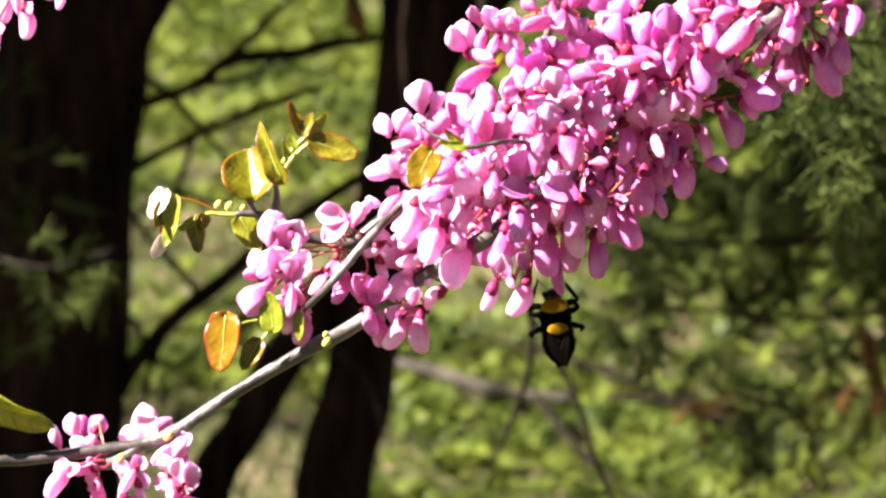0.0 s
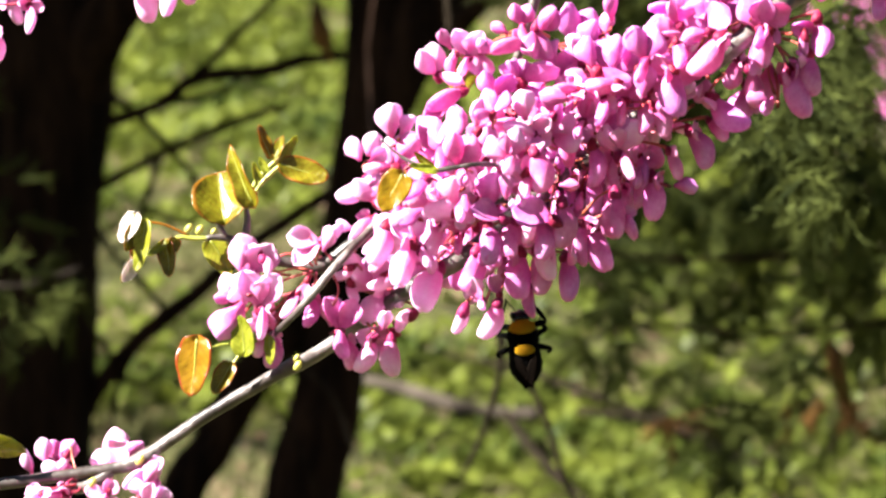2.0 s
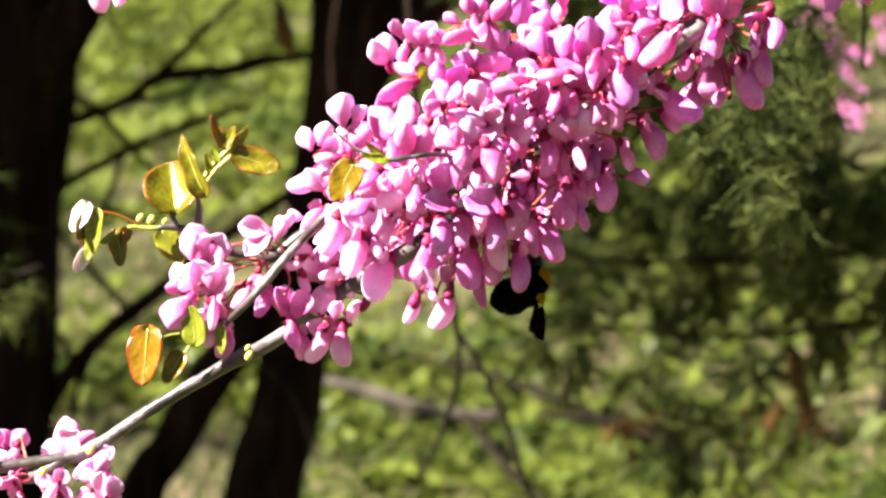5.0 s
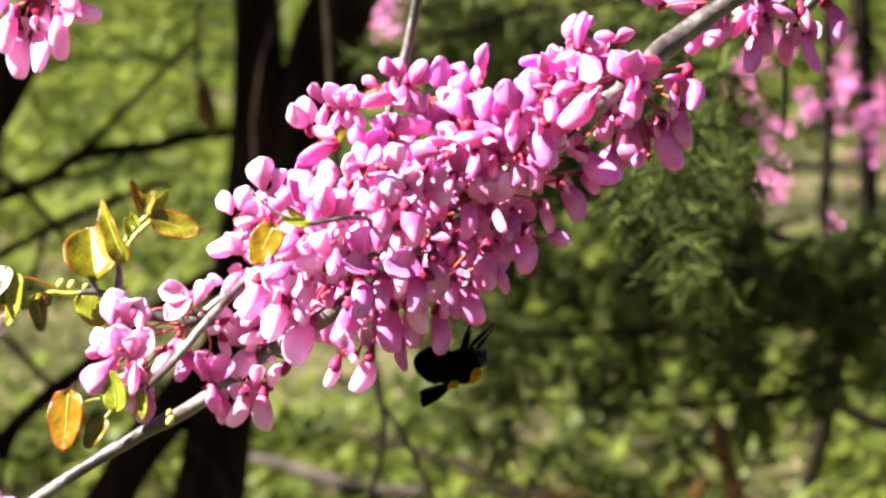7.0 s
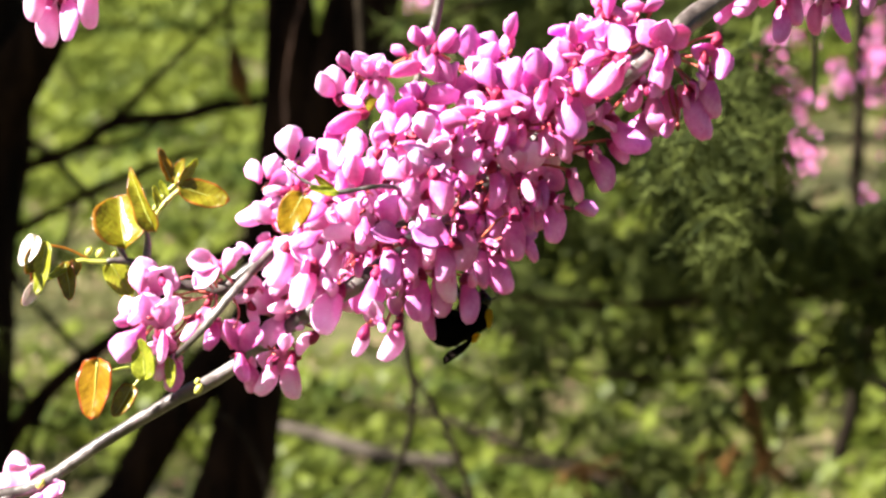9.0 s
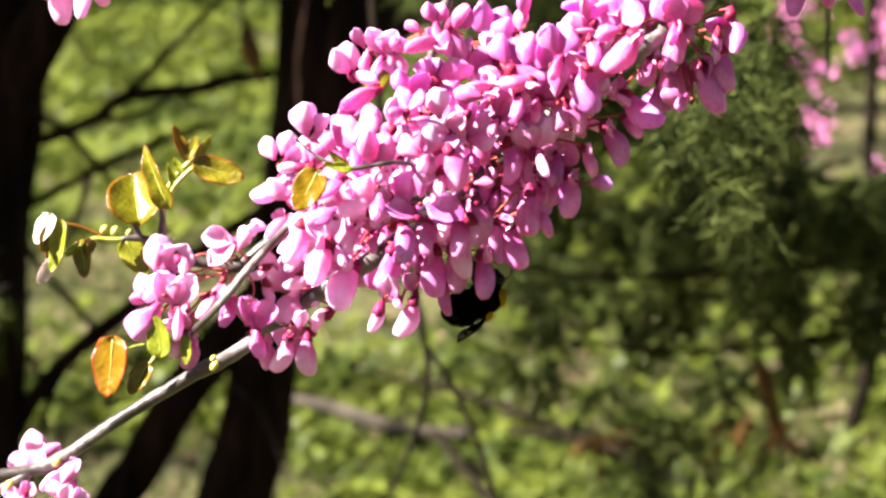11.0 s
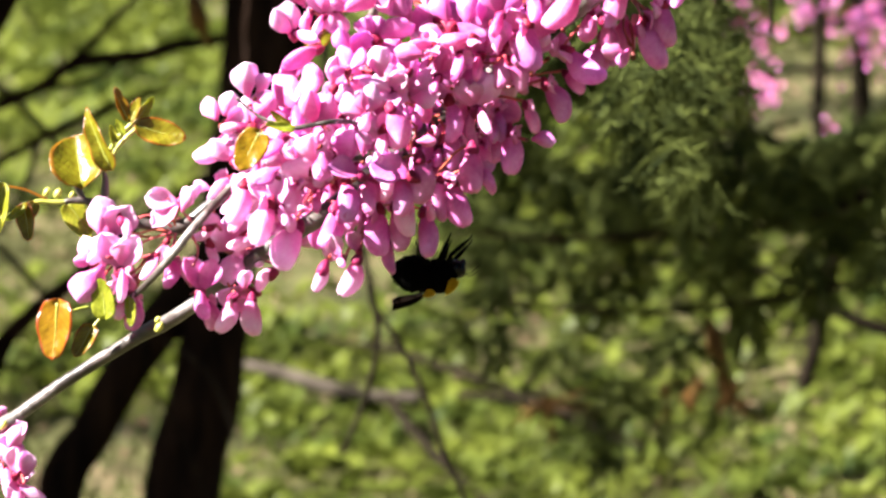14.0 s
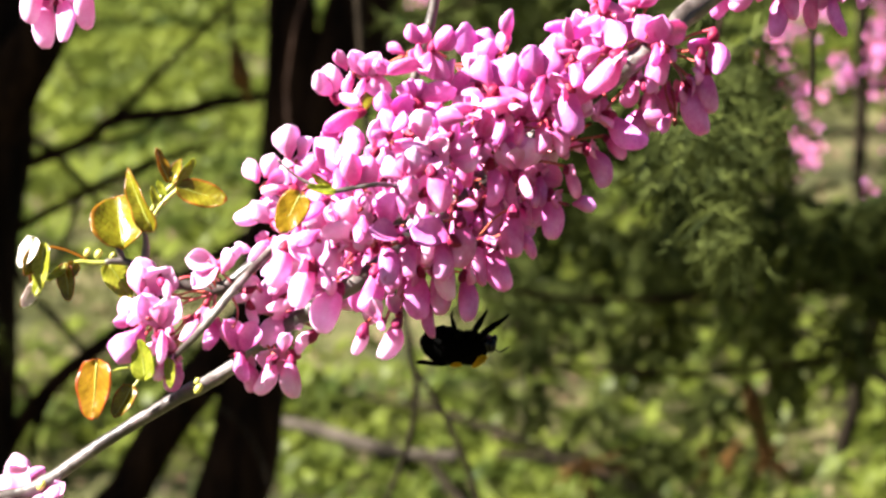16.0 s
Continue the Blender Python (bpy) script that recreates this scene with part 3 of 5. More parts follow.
# slender stems of a second redbud
RD = 9.4
sapling = trunk_tree("redbud_sapling", "slender bare redbud stems with scattered pink blossom", "tree", 1689, RD)
limb("trunk", sapling, [(1686, foot(1686, RD) + 6, RD, 38), (1690, 690, RD, 30), (1712, 618, RD, 30), (1728, 544, RD, 32), (1742, 485, RD, 32), (1762, 398, RD, 34), (1781, 318, RD, 35), (1796, 238, RD, 38), (1799, 138, RD, 35), (1794, -53, RD, 35), (1787, -163, RD, 35), (1780, -700, RD, 25)], DARKTWIG, 9, 0.2, 6, 20.0)
limb("stem", sapling, [(1783, 310, RD, 25), (1745, 262, RD, 25), (1721, 234, RD, 24), (1725, 131, RD, 24), (1729, -20, RD, 22), (1729, -119, RD, 24), (1735, -600, RD, 12)], DARKTWIG, 8, 0.2, 6, 20.0)
limb("branch", sapling, [(1792, 262, RD, 22), (1740, 268, RD, 20), (1685, 280, RD, 15), (1600, 310, RD, 8)], DARKTWIG, 7, 0.2, 6, 20.0)
limb("branch", sapling, [(1795, 250, RD, 22), (1850, 200, RD, 18), (1940, 170, RD, 12)], DARKTWIG, 7, 0.15, 5, 20.0)
limb("branch", sapling, [(1728, 548, RD, 20), (1690, 520, RD, 17), (1632, 491, RD, 13), (1560, 470, RD, 7)], DARKTWIG, 7, 0.2, 6, 20.0)
limb("branch", sapling, [(1726, 546, RD, 24), (1794, 581, RD, 24), (1900, 620, RD, 20), (2000, 690, RD, 14)], DARKTWIG, 7, 0.2, 6, 20.0)
limb("branch", sapling, [(1725, 130, RD, 10), (1680, 130, RD, 8), (1627, 157, RD, 6), (1600, 170, RD, 3)], DARKTWIG, 6, 0.2, 5, 30.0)
limb("branch", sapling, [(1728, 60, RD, 10), (1660, 60, RD, 8), (1605, 50, RD, 7), (1560, -30, RD, 5), (1500, 20, RD, 3)], DARKTWIG, 6, 0.2, 5, 30.0)
limb("branch", sapling, [(1790, -120, RD, 14), (1830, -30, RD, 9), (1845, 60, RD, 7), (1850, 140, RD, 4)], DARKTWIG, 6, 0.2, 5, 30.0)
limb("branch", sapling, [(1734, -420, RD, 14), (1400, -330, RD, 12), (1180, -130, RD, 9), (1060, -110, RD, 7), (940, -140, RD, 5), (900, -150, RD, 3)], DARKTWIG, 6, 0.2, 5, 30.0)


# ---- the redbud branch in focus ----
def keel_mesh(name, wide, mat, seed=0):
    """A hanging keel: two flat petals clasped to a ridge in front and behind, narrow at the calyx, full and blunt towards the tip."""
    r = random.Random(seed)
    bend, full, skew, ph = r.uniform(0.03, 0.14), r.uniform(0.26, 0.42), r.uniform(-0.08, 0.08), r.uniform(0, 6)
    rings, sides = 15, 18
    bm = bmesh.new()
    rows = []
    for j in range(1, rings):
        p = math.cos(math.pi * j / rings)
        t = 0.5 - 0.5 * p
        body = (0.46 + 0.54 * math.sin(0.5 * math.pi * min(1.0, t / (0.9 - full)))) * (1.0 - p * p) ** 0.36
        row = []
        for i in range(sides):
            a = 2 * math.pi * i / sides
            c, d = math.cos(a), math.sin(a)
            q = (abs(c) ** 1.45 + abs(d) ** 1.45) ** (-1 / 1.45)
            x, y = c * q * 0.36 * wide * body, d * q * 0.56 * wide * body
            x += skew * math.sin(math.pi * t) + 0.012 * math.sin(7 * t + ph + 5 * y)
            row.append(bm.verts.new((x, y - bend * math.sin(math.pi * t), 0.5 * p + 0.05 * y * t + 0.012 * math.sin(3 * a + ph) * t)))
        rows.append(row)
    for a, b in zip(rows, rows[1:]):
        for i in range(sides):
            bm.faces.new((a[i], b[i], b[(i + 1) % sides], a[(i + 1) % sides]))
    for row, z in ((rows[0], 0.5), (rows[-1][::-1], -0.5)):
        tip = bm.verts.new((0, 0, z))
        for i in range(sides):
            bm.faces.new((tip, row[i], row[(i + 1) % sides]))
    return finish(name, bm, mat)


def finish(name, bm, mat):
    me = bpy.data.meshes.new(name)
    bm.to_mesh(me)
    bm.free()
    for p in me.polygons:
        p.use_smooth = True
    me.materials.append(mat)
    return me


def petal_sheet(bm, wide, long, turn, cup, r, lift=0.32, blunt=0.45):
    """Adds a thin cupped petal with a narrow claw and a rolled, wavy rim, standing up from the calyx."""
    phase, skew = r.uniform(0, 6), r.uniform(-0.12, 0.12)
    nu, nv = 8, 9
    rows = []
    for j in range(nv + 1):
        t = math.sin(0.5 * math.pi * j / nv)
        if t < 1 - blunt:
            g = t / (1 - blunt)
            half = wide * 0.5 * (0.16 + 0.84 * g * g * (3 - 2 * g))
        else:
            half = wide * 0.5 * max(0.05, 1 - ((t - 1 + blunt) / blunt) ** 3.6) ** 0.5
        row = []
        for i in range(nu + 1):
            q = 2 * i / nu - 1
            x = q * half + skew * t * t * long
            fold = cup * (q * q) * half * 0.9 + 0.45 * cup * (t - 0.4) ** 2 * long + (0.010 + 0.05 * t * t * abs(q)) * math.sin(6 * t + phase + 4 * q)
            row.append(turn @ Vector((x, -fold, t * long * (1 - 0.10 * abs(q) ** 3))) + Vector((0, 0, lift)))
        rows.append(row)
    # two skins a hair apart, closed round the rim
    skins = ([], [])
    for j, row in enumerate(rows):
        for skin in skins:
            skin.append([])
        for i, p in enumerate(row):
            across = row[min(i + 1, nu)] - row[max(i - 1, 0)]
            along = rows[min(j + 1, nv)][i] - rows[max(j - 1, 0)][i]
            n = across.cross(along)
            n = n.normalized() * 0.011 * (0.4 if i in (0, nu) or j == nv else 1.0)
            skins[0][-1].append(bm.verts.new(p + n))
            skins[1][-1].append(bm.verts.new(p - n))
    for k, skin in enumerate(skins):
        for a, b in zip(skin, skin[1:]):
            for i in range(nu):
                quad = (a[i], a[i + 1], b[i + 1], b[i])
                bm.faces.new(quad if k == 0 else quad[::-1])
    f, g = skins
    for j in range(nv):
        for i in (0, nu):
            quad = (f[j][i], f[j + 1][i], g[j + 1][i], g[j][i])
            bm.faces.new(quad if i == 0 else quad[::-1])
    for j in (0, nv):
        for i in range(nu):
            quad = (f[j][i], g[j][i], g[j][i + 1], f[j][i + 1])
            bm.faces.new(quad if j == 0 else quad[::-1])


def petal_mesh(name, wide, long, spread, back, mat, cup=0.5, seed=0):
    turn = Matrix.Rotation(radians(spread), 3, "Y") @ Matrix.Rotation(radians(back), 3, "X")
    bm = bmesh.new()
    petal_sheet(bm, wide, long, turn, cup, random.Random(seed))
    return finish(name, bm, mat)


def upright_mesh(name, mat, seed=0, sides=(-1, 1)):
    """The raised wing petals of an open flower: tips at z -0.5, claws at the calyx."""
    r = random.Random(seed)
    bm = bmesh.new()
    flip = Matrix.Rotation(math.pi, 3, "X")
    for side in sides:
        open_, back = side * r.uniform(16, 34) * (len(sides) - 1), r.uniform(-16, 16)
        turn = flip @ Matrix.Rotation(radians(open_), 3, "Y") @ Matrix.Rotation(radians(back), 3, "X") @ Matrix.Rotation(radians(side * r.uniform(0, 28)), 3, "Z")
        petal_sheet(bm, r.uniform(0.50, 0.70), r.uniform(0.74, 0.90), turn, r.choice((0.9, 0.6, -0.5)) * r.uniform(0.7, 1.2), r, 0.40, r.uniform(0.38, 0.50))
    return finish(name, bm, mat)


def cup_mesh(name, r, h, z):
    """A lopsided bell with a short toothed rim towards the petals."""
    bm = bmesh.new()

    def bell(p):
        f = 1 - 0.45 * p.z
        tooth = 0.10 * math.cos(5 * math.atan2(p.y, p.x)) * max(0.0, -p.z)
        return Vector((p.x * f * 0.85 + 0.16 * p.z, p.y * f * 0.9, p.z - tooth))

    blob(bm, (0, 0, z), (r, r, h), None, 9, 15, bell)
    return finish(name, bm, CALYX)


def stalk_mesh():
    bm = bmesh.new()
    tube(bm, [(Vector((0, 0, 0)), 1.5), (Vector((0.0, 0, 0.15)), 1.0), (Vector((0.03, 0, 0.5)), 0.85), (Vector((0, 0, 1.0)), 1.0)], 6, 0.0, 3)
    for v in bm.verts:
        v.co.x += 3.0 * math.sin(math.pi * max(0.0, min(1.0, v.co.z)))
    return finish("stalk", bm, STALK)


KEELS = [[keel_mesh("flower", w, m, 5 * i + j) for j in range(4)] for m in (PETAL, PETAL_PALE_LIT) for i, w in enumerate((0.40, 0.48, 0.55))]
WINGS = [[[petal_mesh("wing_petal", w, l, s * a, b, m, seed=11 * j + s) for s in (-1, 1)] for j in range(3)] for m in (PETAL, PETAL_PALE_LIT) for w, l, a, b in ((0.50, 0.70, 58, 30), (0.48, 0.66, 96, -12), (0.42, 0.50, 72, 14))]
BANNERS = [petal_mesh("banner_petal", 0.54, 0.66, 4, b, m, seed=3) for m in (PETAL, PETAL_PALE_LIT) for b in (30, -8, 48)]
SINGLES = [[upright_mesh("flower", m, 71 + j, (1,)) for j in range(6)] for m in (PETAL, PETAL_PALE_LIT)]
UPRIGHTS = [[upright_mesh("flower", m, 31 + j) for j in range(6)] for m in (PETAL, PETAL_PALE_LIT)]
CUPS = [cup_mesh("calyx", 0.15, 0.17, 0.48), cup_mesh("calyx", 0.20, 0.32, 0.30)]
STEM = stalk_mesh()


def flower(tree, u, v, size, lean, sort, node, rng, d=D, toward=None, roll=None):
    """One blossom. lean: which way the keel points, 0 down, 90 to the right. sort: 0 hanging keel, 1 open, 2 closed bud, 3 pale open, 4 slim keel, 5 raised petals, 6 one petal."""
    o = tree.matrix_basis.translation
    t = rng.uniform(-0.15, 0.45) if toward is None else toward
    a = radians(lean)
    tip = (RIGHT * math.sin(a) - UP * math.cos(a) - AHEAD * t).normalized()
    z = -tip
    y = (AHEAD - z * AHEAD.dot(z)).normalized()
    x = y.cross(z)
    turn = Matrix((x, y, z)).transposed()
    turn = turn @ Matrix.Rotation(radians(roll if roll is not None else rng.choice((-1, 1)) * rng.uniform(30, 115) if sort in (0, 2, 4) else rng.uniform(-40, 40)), 3, "Z")
    s = (0.94 if sort in (0, 2, 4) else 1.15) * size * d * STEP
    place = at(u, v, d) - o
    m = Matrix.Translation(place) @ turn.to_4x4() @ Matrix.Diagonal((s, s, s, 1))
    # paler towards the left: the sunlit side is put into the petal colour
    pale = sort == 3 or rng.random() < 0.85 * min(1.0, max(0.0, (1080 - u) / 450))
    width = {0: 1, 2: 0, 4: 0}.get(sort, 1)
    if sort == 0 and rng.random() < 0.35:
        width = 2
    if sort == 6:
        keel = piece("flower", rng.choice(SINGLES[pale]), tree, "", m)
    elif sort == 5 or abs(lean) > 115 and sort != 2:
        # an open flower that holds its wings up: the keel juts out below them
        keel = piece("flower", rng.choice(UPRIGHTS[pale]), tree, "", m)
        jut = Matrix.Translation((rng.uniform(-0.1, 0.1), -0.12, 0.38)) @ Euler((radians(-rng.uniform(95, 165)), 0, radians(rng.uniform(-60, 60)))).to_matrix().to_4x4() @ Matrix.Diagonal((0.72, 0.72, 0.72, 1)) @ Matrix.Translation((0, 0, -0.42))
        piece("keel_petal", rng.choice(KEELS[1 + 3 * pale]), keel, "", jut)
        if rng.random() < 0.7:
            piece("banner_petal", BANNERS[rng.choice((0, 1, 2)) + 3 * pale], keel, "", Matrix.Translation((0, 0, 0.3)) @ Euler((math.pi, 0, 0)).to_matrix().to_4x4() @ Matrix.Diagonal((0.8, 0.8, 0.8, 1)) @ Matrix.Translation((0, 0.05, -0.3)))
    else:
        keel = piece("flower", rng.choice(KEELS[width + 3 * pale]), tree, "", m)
        if sort != 2:
            form = {0: 2, 1: rng.choice((0, 1)), 3: rng.choice((0, 1)), 4: 2}[sort] + 3 * (pale or rng.random() < 0.6)
            if sort in (1, 3) or (sort in (0, 4) and rng.random() < 0.75):
                for w in rng.choice(WINGS[form]):
                    piece("wing_petal", w, keel)
            if sort in (1, 3):
                piece("banner_petal", BANNERS[rng.choice((0, 1, 2)) + 3 * (pale or rng.random() < 0.6)], keel)
    if sort != 6 or (int(u) + int(v)) % 3 == 0:
        piece("calyx", CUPS[1 if sort == 2 else 0], keel)
    top = m @ Vector((0, 0, 0.58))
    if node is not None:
        n = at(*node) - o
        way = n - top
        length = min(way.length, 0.013)
        if length > 0.002:
            q = (way.normalized().to_track_quat("Z", "Y")).to_matrix().to_4x4()
            w = Matrix.Translation(top) @ q @ Matrix.Rotation(rng.random() * 6.283, 4, "Z") @ Matrix.Diagonal((0.00040, 0.00040, length, 1))
            piece("stalk", STEM, keel, "", m.inverted() @ w)
    return keel


REDBUD_FOOT = at(5600, foot(5600, 2.2), 2.2)
redbud = holder("redbud_tree", REDBUD_FOOT, "redbud with grey stems, dense pink blossom and bronze young leaves", "tree")
limb("trunk", redbud, [(5600, foot(5600, 2.2) + 20, 2.2, 900), (5560, 5000, 2.2, 640), (5500, 2500, 2.2, 520), (5400, 0, 2.2, 430), (5300, -2500, 2.1, 300)], TWIG, 16, 0.08, 6, 12.0)
limb("branch", redbud, [(5430, 900, 2.2, 300), (4600, -300, 2.05, 200), (3400, -620, 1.85, 120), (2500, -470, 1.7, 80), (1950, -300, D, 58), (1740, -238, D, 42), (1608, -151, D - 0.002, 37), (1528, -97, D - 0.004, 36), (1466, -52, D - 0.007, 42), (1444, -35, D - 0.010, 40), (1412, -1, D - 0.014, 35),
      (1334, 57, D - 0.016, 37), (1264, 110, D - 0.012, 35), (1150, 200, D + 0.004, 38), (1000, 312, D + 0.004, 36), (890, 402, D - 0.014, 34), (830, 440, D - 0.018, 33), (740, 495, D - 0.012, 28), (650, 560, D, 25), (590, 598, D, 26), (570, 606, D, 30), (540, 622, D, 24), (470, 662, D, 23),
      (400, 704, D, 23), (330, 752, D, 23), (300, 770, D, 28), (262, 785, D, 23), (150, 801, D, 22), (60, 812, D, 21), (0, 816, D, 20), (-90, 818, D, 22), (-300, 812, D, 18)], TWIG, 12, 0.09, 6, 300.0)
limb("twig", redbud, [(1010, 310, D, 20), (860, 318, D - 0.006, 22), (740, 352, D - 0.010, 24), (680, 388, D - 0.012, 22), (645, 415, D - 0.012, 24), (612, 432, D - 0.012, 26), (580, 426, D - 0.012, 22), (535, 420, D - 0.012, 17)], TWIG, 10, 0.2, 5, 300.0)
limb("twig", redbud, [(720, 352, D - 0.014, 14), (672, 402, D - 0.022, 15), (634, 444, D - 0.026, 15), (598, 488, D - 0.026, 14), (556, 532, D - 0.022, 13), (532, 552, D - 0.016, 12)], TWIG, 9, 0.2, 5, 300.0)
limb("twig", redbud, [(540, 421, D - 0.012, 16), (505, 408, D - 0.010, 15), (480, 392, D - 0.010, 20), (455, 380, D - 0.010, 15), (428, 378, D - 0.010, 12), (418, 381, D - 0.010, 10)], TWIG, 8, 0.2, 5, 300.0)
limb("twig", redbud, [(486, 392, D - 0.010, 14), (489, 365, D - 0.010, 15), (490, 345, D - 0.010, 11), (488, 328, D - 0.010, 9)], TWIG, 8, 0.2, 5, 300.0)
limb("twig", redbud, [(452, 380, D - 0.010, 12), (441, 358, D - 0.010, 11), (437, 338, D - 0.010, 9)], TWIG, 8, 0.2, 5, 300.0)
limb("twig", redbud, [(1000, 262, D - 0.004, 8), (912, 250, D - 0.040, 9), (860, 256, D - 0.044, 9), (822, 260, D - 0.044, 10), (790, 250, D - 0.044, 7), (760, 235, D - 0.044, 6), (726, 205, D - 0.044, 4)], TWIG, 7, 0.15, 5, 300.0)
limb("twig", redbud, [(1060, -330, D, 20), (1021, -140, D, 19), (1008, -80, D, 18), (997, -30, D, 20), (980, 20, D, 20), (970, 60, D, 18), (962, 110, D + 0.006, 15), (990, 220, D + 0.012, 15), (1050, 290, D + 0.008, 14)], TWIG, 9, 0.18, 5, 300.0)
limb("twig", redbud, [(250, 788, D, 22), (225, 806, D, 24), (190, 820, D, 24), (172, 818, D, 20)], TWIG, 8, 0.2, 5, 300.0)
limb("shoot", redbud, [(489, 330, D - 0.010, 9), (493, 310, D - 0.010, 9), (505, 282, D - 0.010, 10), (525, 258, D - 0.010, 9), (548, 236, D - 0.010, 8), (560, 222, D - 0.010, 5)], SHOOT, 7, 0.1, 5, 300.0)
limb("shoot", redbud, [(420, 380, D - 0.010, 9), (392, 380, D - 0.010, 9), (372, 378, D - 0.010, 8), (345, 386, D - 0.010, 6), (318, 402, D - 0.010, 5)], SHOOT, 7, 0.1, 5, 300.0)
limb("leaf_stalk", redbud, [(385, 375, D - 0.010, 5), (350, 358, D - 0.010, 4), (320, 351, D - 0.010, 4), (302, 352, D - 0.010, 5)], LEAF_RIM, 6, 0.1, 5, 300.0)
limb("shoot", redbud, [(534, 550, D - 0.016, 9), (505, 560, D - 0.016, 8), (482, 566, D - 0.016, 9), (478, 590, D - 0.016, 6)], SHOOT, 7, 0.1, 5, 300.0)
limb("leaf_stalk", redbud, [(482, 566, D - 0.016, 6), (445, 568, D - 0.016, 4), (420, 574, D - 0.017, 5), (402, 564, D - 0.018, 5)], SHOOT, 6, 0.1, 5, 300.0)
limb("leaf_stalk", redbud, [(480, 580, D - 0.016, 6), (466, 598, D - 0.016, 5), (458, 604, D - 0.016, 5)], SHOOT, 6, 0.1, 5, 300.0)
for pts in (((606, 440), (580, 446), (552, 456), (538, 470)), ((600, 436), (570, 434), (546, 440), (530, 436)), ((604, 446), (588, 464), (566, 478), (552, 482)), ((612, 440), (606, 466), (592, 486), (588, 500)),
            ((606, 430), (584, 412), (562, 408), (548, 412)), ((612, 428), (602, 404), (590, 394), (578, 396)), ((640, 420), (622, 400), (608, 388), (600, 378)), ((640, 444), (650, 466), (648, 486), (640, 500))):
    limb("stalk", redbud, [(u, v, D - 0.018, w) for (u, v), w in zip(pts, (5, 4, 4, 7))], STALK, 6, 0.1, 4, 300.0)
# a dead, forked twig that hangs well behind the blossom
limb("dead_twig", redbud, [(5320, -2300, 2.1, 90), (3600, -2100, 2.6, 60), (1900, -1900, 3.4, 40), (1000, -1300, 4.0, 30), (850, -600, 4.2, 22), (860, 100, 4.2, 16), (900, 400, 4.2, 13), (922, 470, 4.2, 13), (934, 540, 4.2, 13), (942, 590, 4.2, 12), (936, 650, 4.2, 12), (912, 730, 4.2, 11), (872, 815, 4.2, 7)], DARKTWIG, 7, 0.2, 5, 60.0)
limb("dead_twig", redbud, [(936, 555, 4.2, 11), (968, 600, 4.2, 11), (1001, 662, 4.2, 11), (1030, 735, 4.2, 12), (1050, 805, 4.2, 12), (1085, 890, 4.2, 10), (1110, 960, 4.2, 6)], DARKTWIG, 7, 0.2, 5, 60.0)
# branches above that carry the blossom hanging in from the top
limb("branch", redbud, [(4600, -1000, 2.05, 150), (3000, -900, 1.75, 60), (1950, -420, 1.64, 30), (1740, -150, 1.64, 22), (1690, -105, 1.64, 16), (1660, -95, 1.64, 12)], TWIG, 9, 0.15, 5, 200.0)
limb("branch", redbud, [(3400, -1400, 1.9, 90), (1800, -900, 1.70, 40), (800, -420, 1.67, 30), (420, -210, 1.67, 26), (230, -150, 1.67, 24), (30, -60, 1.67, 22), (-150, -20, 1.67, 18)], TWIG, 9, 0.15, 5, 200.0)
limb("branch", redbud, [(2600, -900, 2.6, 60), (1720, -420, 2.7, 26), (1668, -200, 2.7, 14), (1662, -30, 2.7, 10), (1661, 60, 2.7, 9), (1659, 95, 2.7, 5)], DARKTWIG, 7, 0.15, 5, 100.0)


def bud(u, v, s, d):
    bm = bmesh.new()
    blob(bm, (0, 0, 0), (s * D * STEP * 0.5,) * 2 + (s * D * STEP * 0.75,), Matrix.Rotation(0.6, 3, "Y"), 6, 8)
    part("bud", bm, BUDSCALE, redbud, "", Matrix.Translation(at(u, v, d) - redbud.matrix_basis.translation))


for u, v, s, d in ((578, 606, 14, D - 0.003), (576, 592, 9, D - 0.003), (1338, 25, 20, D - 0.004), (386, 362, 12, D - 0.01), (405, 365, 13, D - 0.01), (430, 368, 9, D - 0.01), (298, 772, 14, D - 0.003), (213, 812, 15, D - 0.004)):
    bud(u, v, s, d)


def leaf_mesh(name, wide, fold, curl, mat, swell=0.66):
    """Heart-shaped leaf of length 1 from its base, folded on the midrib and curled at the tip, with real thickness."""
    bm = bmesh.new()
    nu, nv = 14, 16
    rows = []
    for j in range(nv + 1):
        t = j / nv
        half = wide * 0.5 * max(0.0, (math.sin(math.pi * min(1.0, t ** swell)) ** 0.52)) if 0 < j < nv else 0.006
        row = []
        for i in range(nu + 1):
            s = 2 * i / nu - 1
            x = s * half
            zz = fold * abs(s) ** 1.4 * half + curl * (t - 0.3) ** 2 + 0.012 * math.sin(9 * t + 3 * s) + 0.03 * s * s * math.sin(14 * t + 2 * s)
            yy = t - 0.10 * abs(s) * (1 - t) * (1 if t < 0.5 else 0.3)
            row.append(bm.verts.new((x, yy, zz)))
        rows.append(row)
    for a, b in zip(rows, rows[1:]):
        for i in range(nu):
            bm.faces.new((a[i], a[i + 1], b[i + 1], b[i])).material_index = 1 if i in (0, nu - 1) or b is rows[-1] else 0
    bmesh.ops.recalc_face_normals(bm, faces=bm.faces[:])
    bmesh.ops.solidify(bm, geom=bm.faces[:], thickness=0.012)
    me = finish(name, bm, mat)
    me.materials.append(LEAF_RIM if mat in (LEAF, LEAF_ORANGE) else mat)
    return me


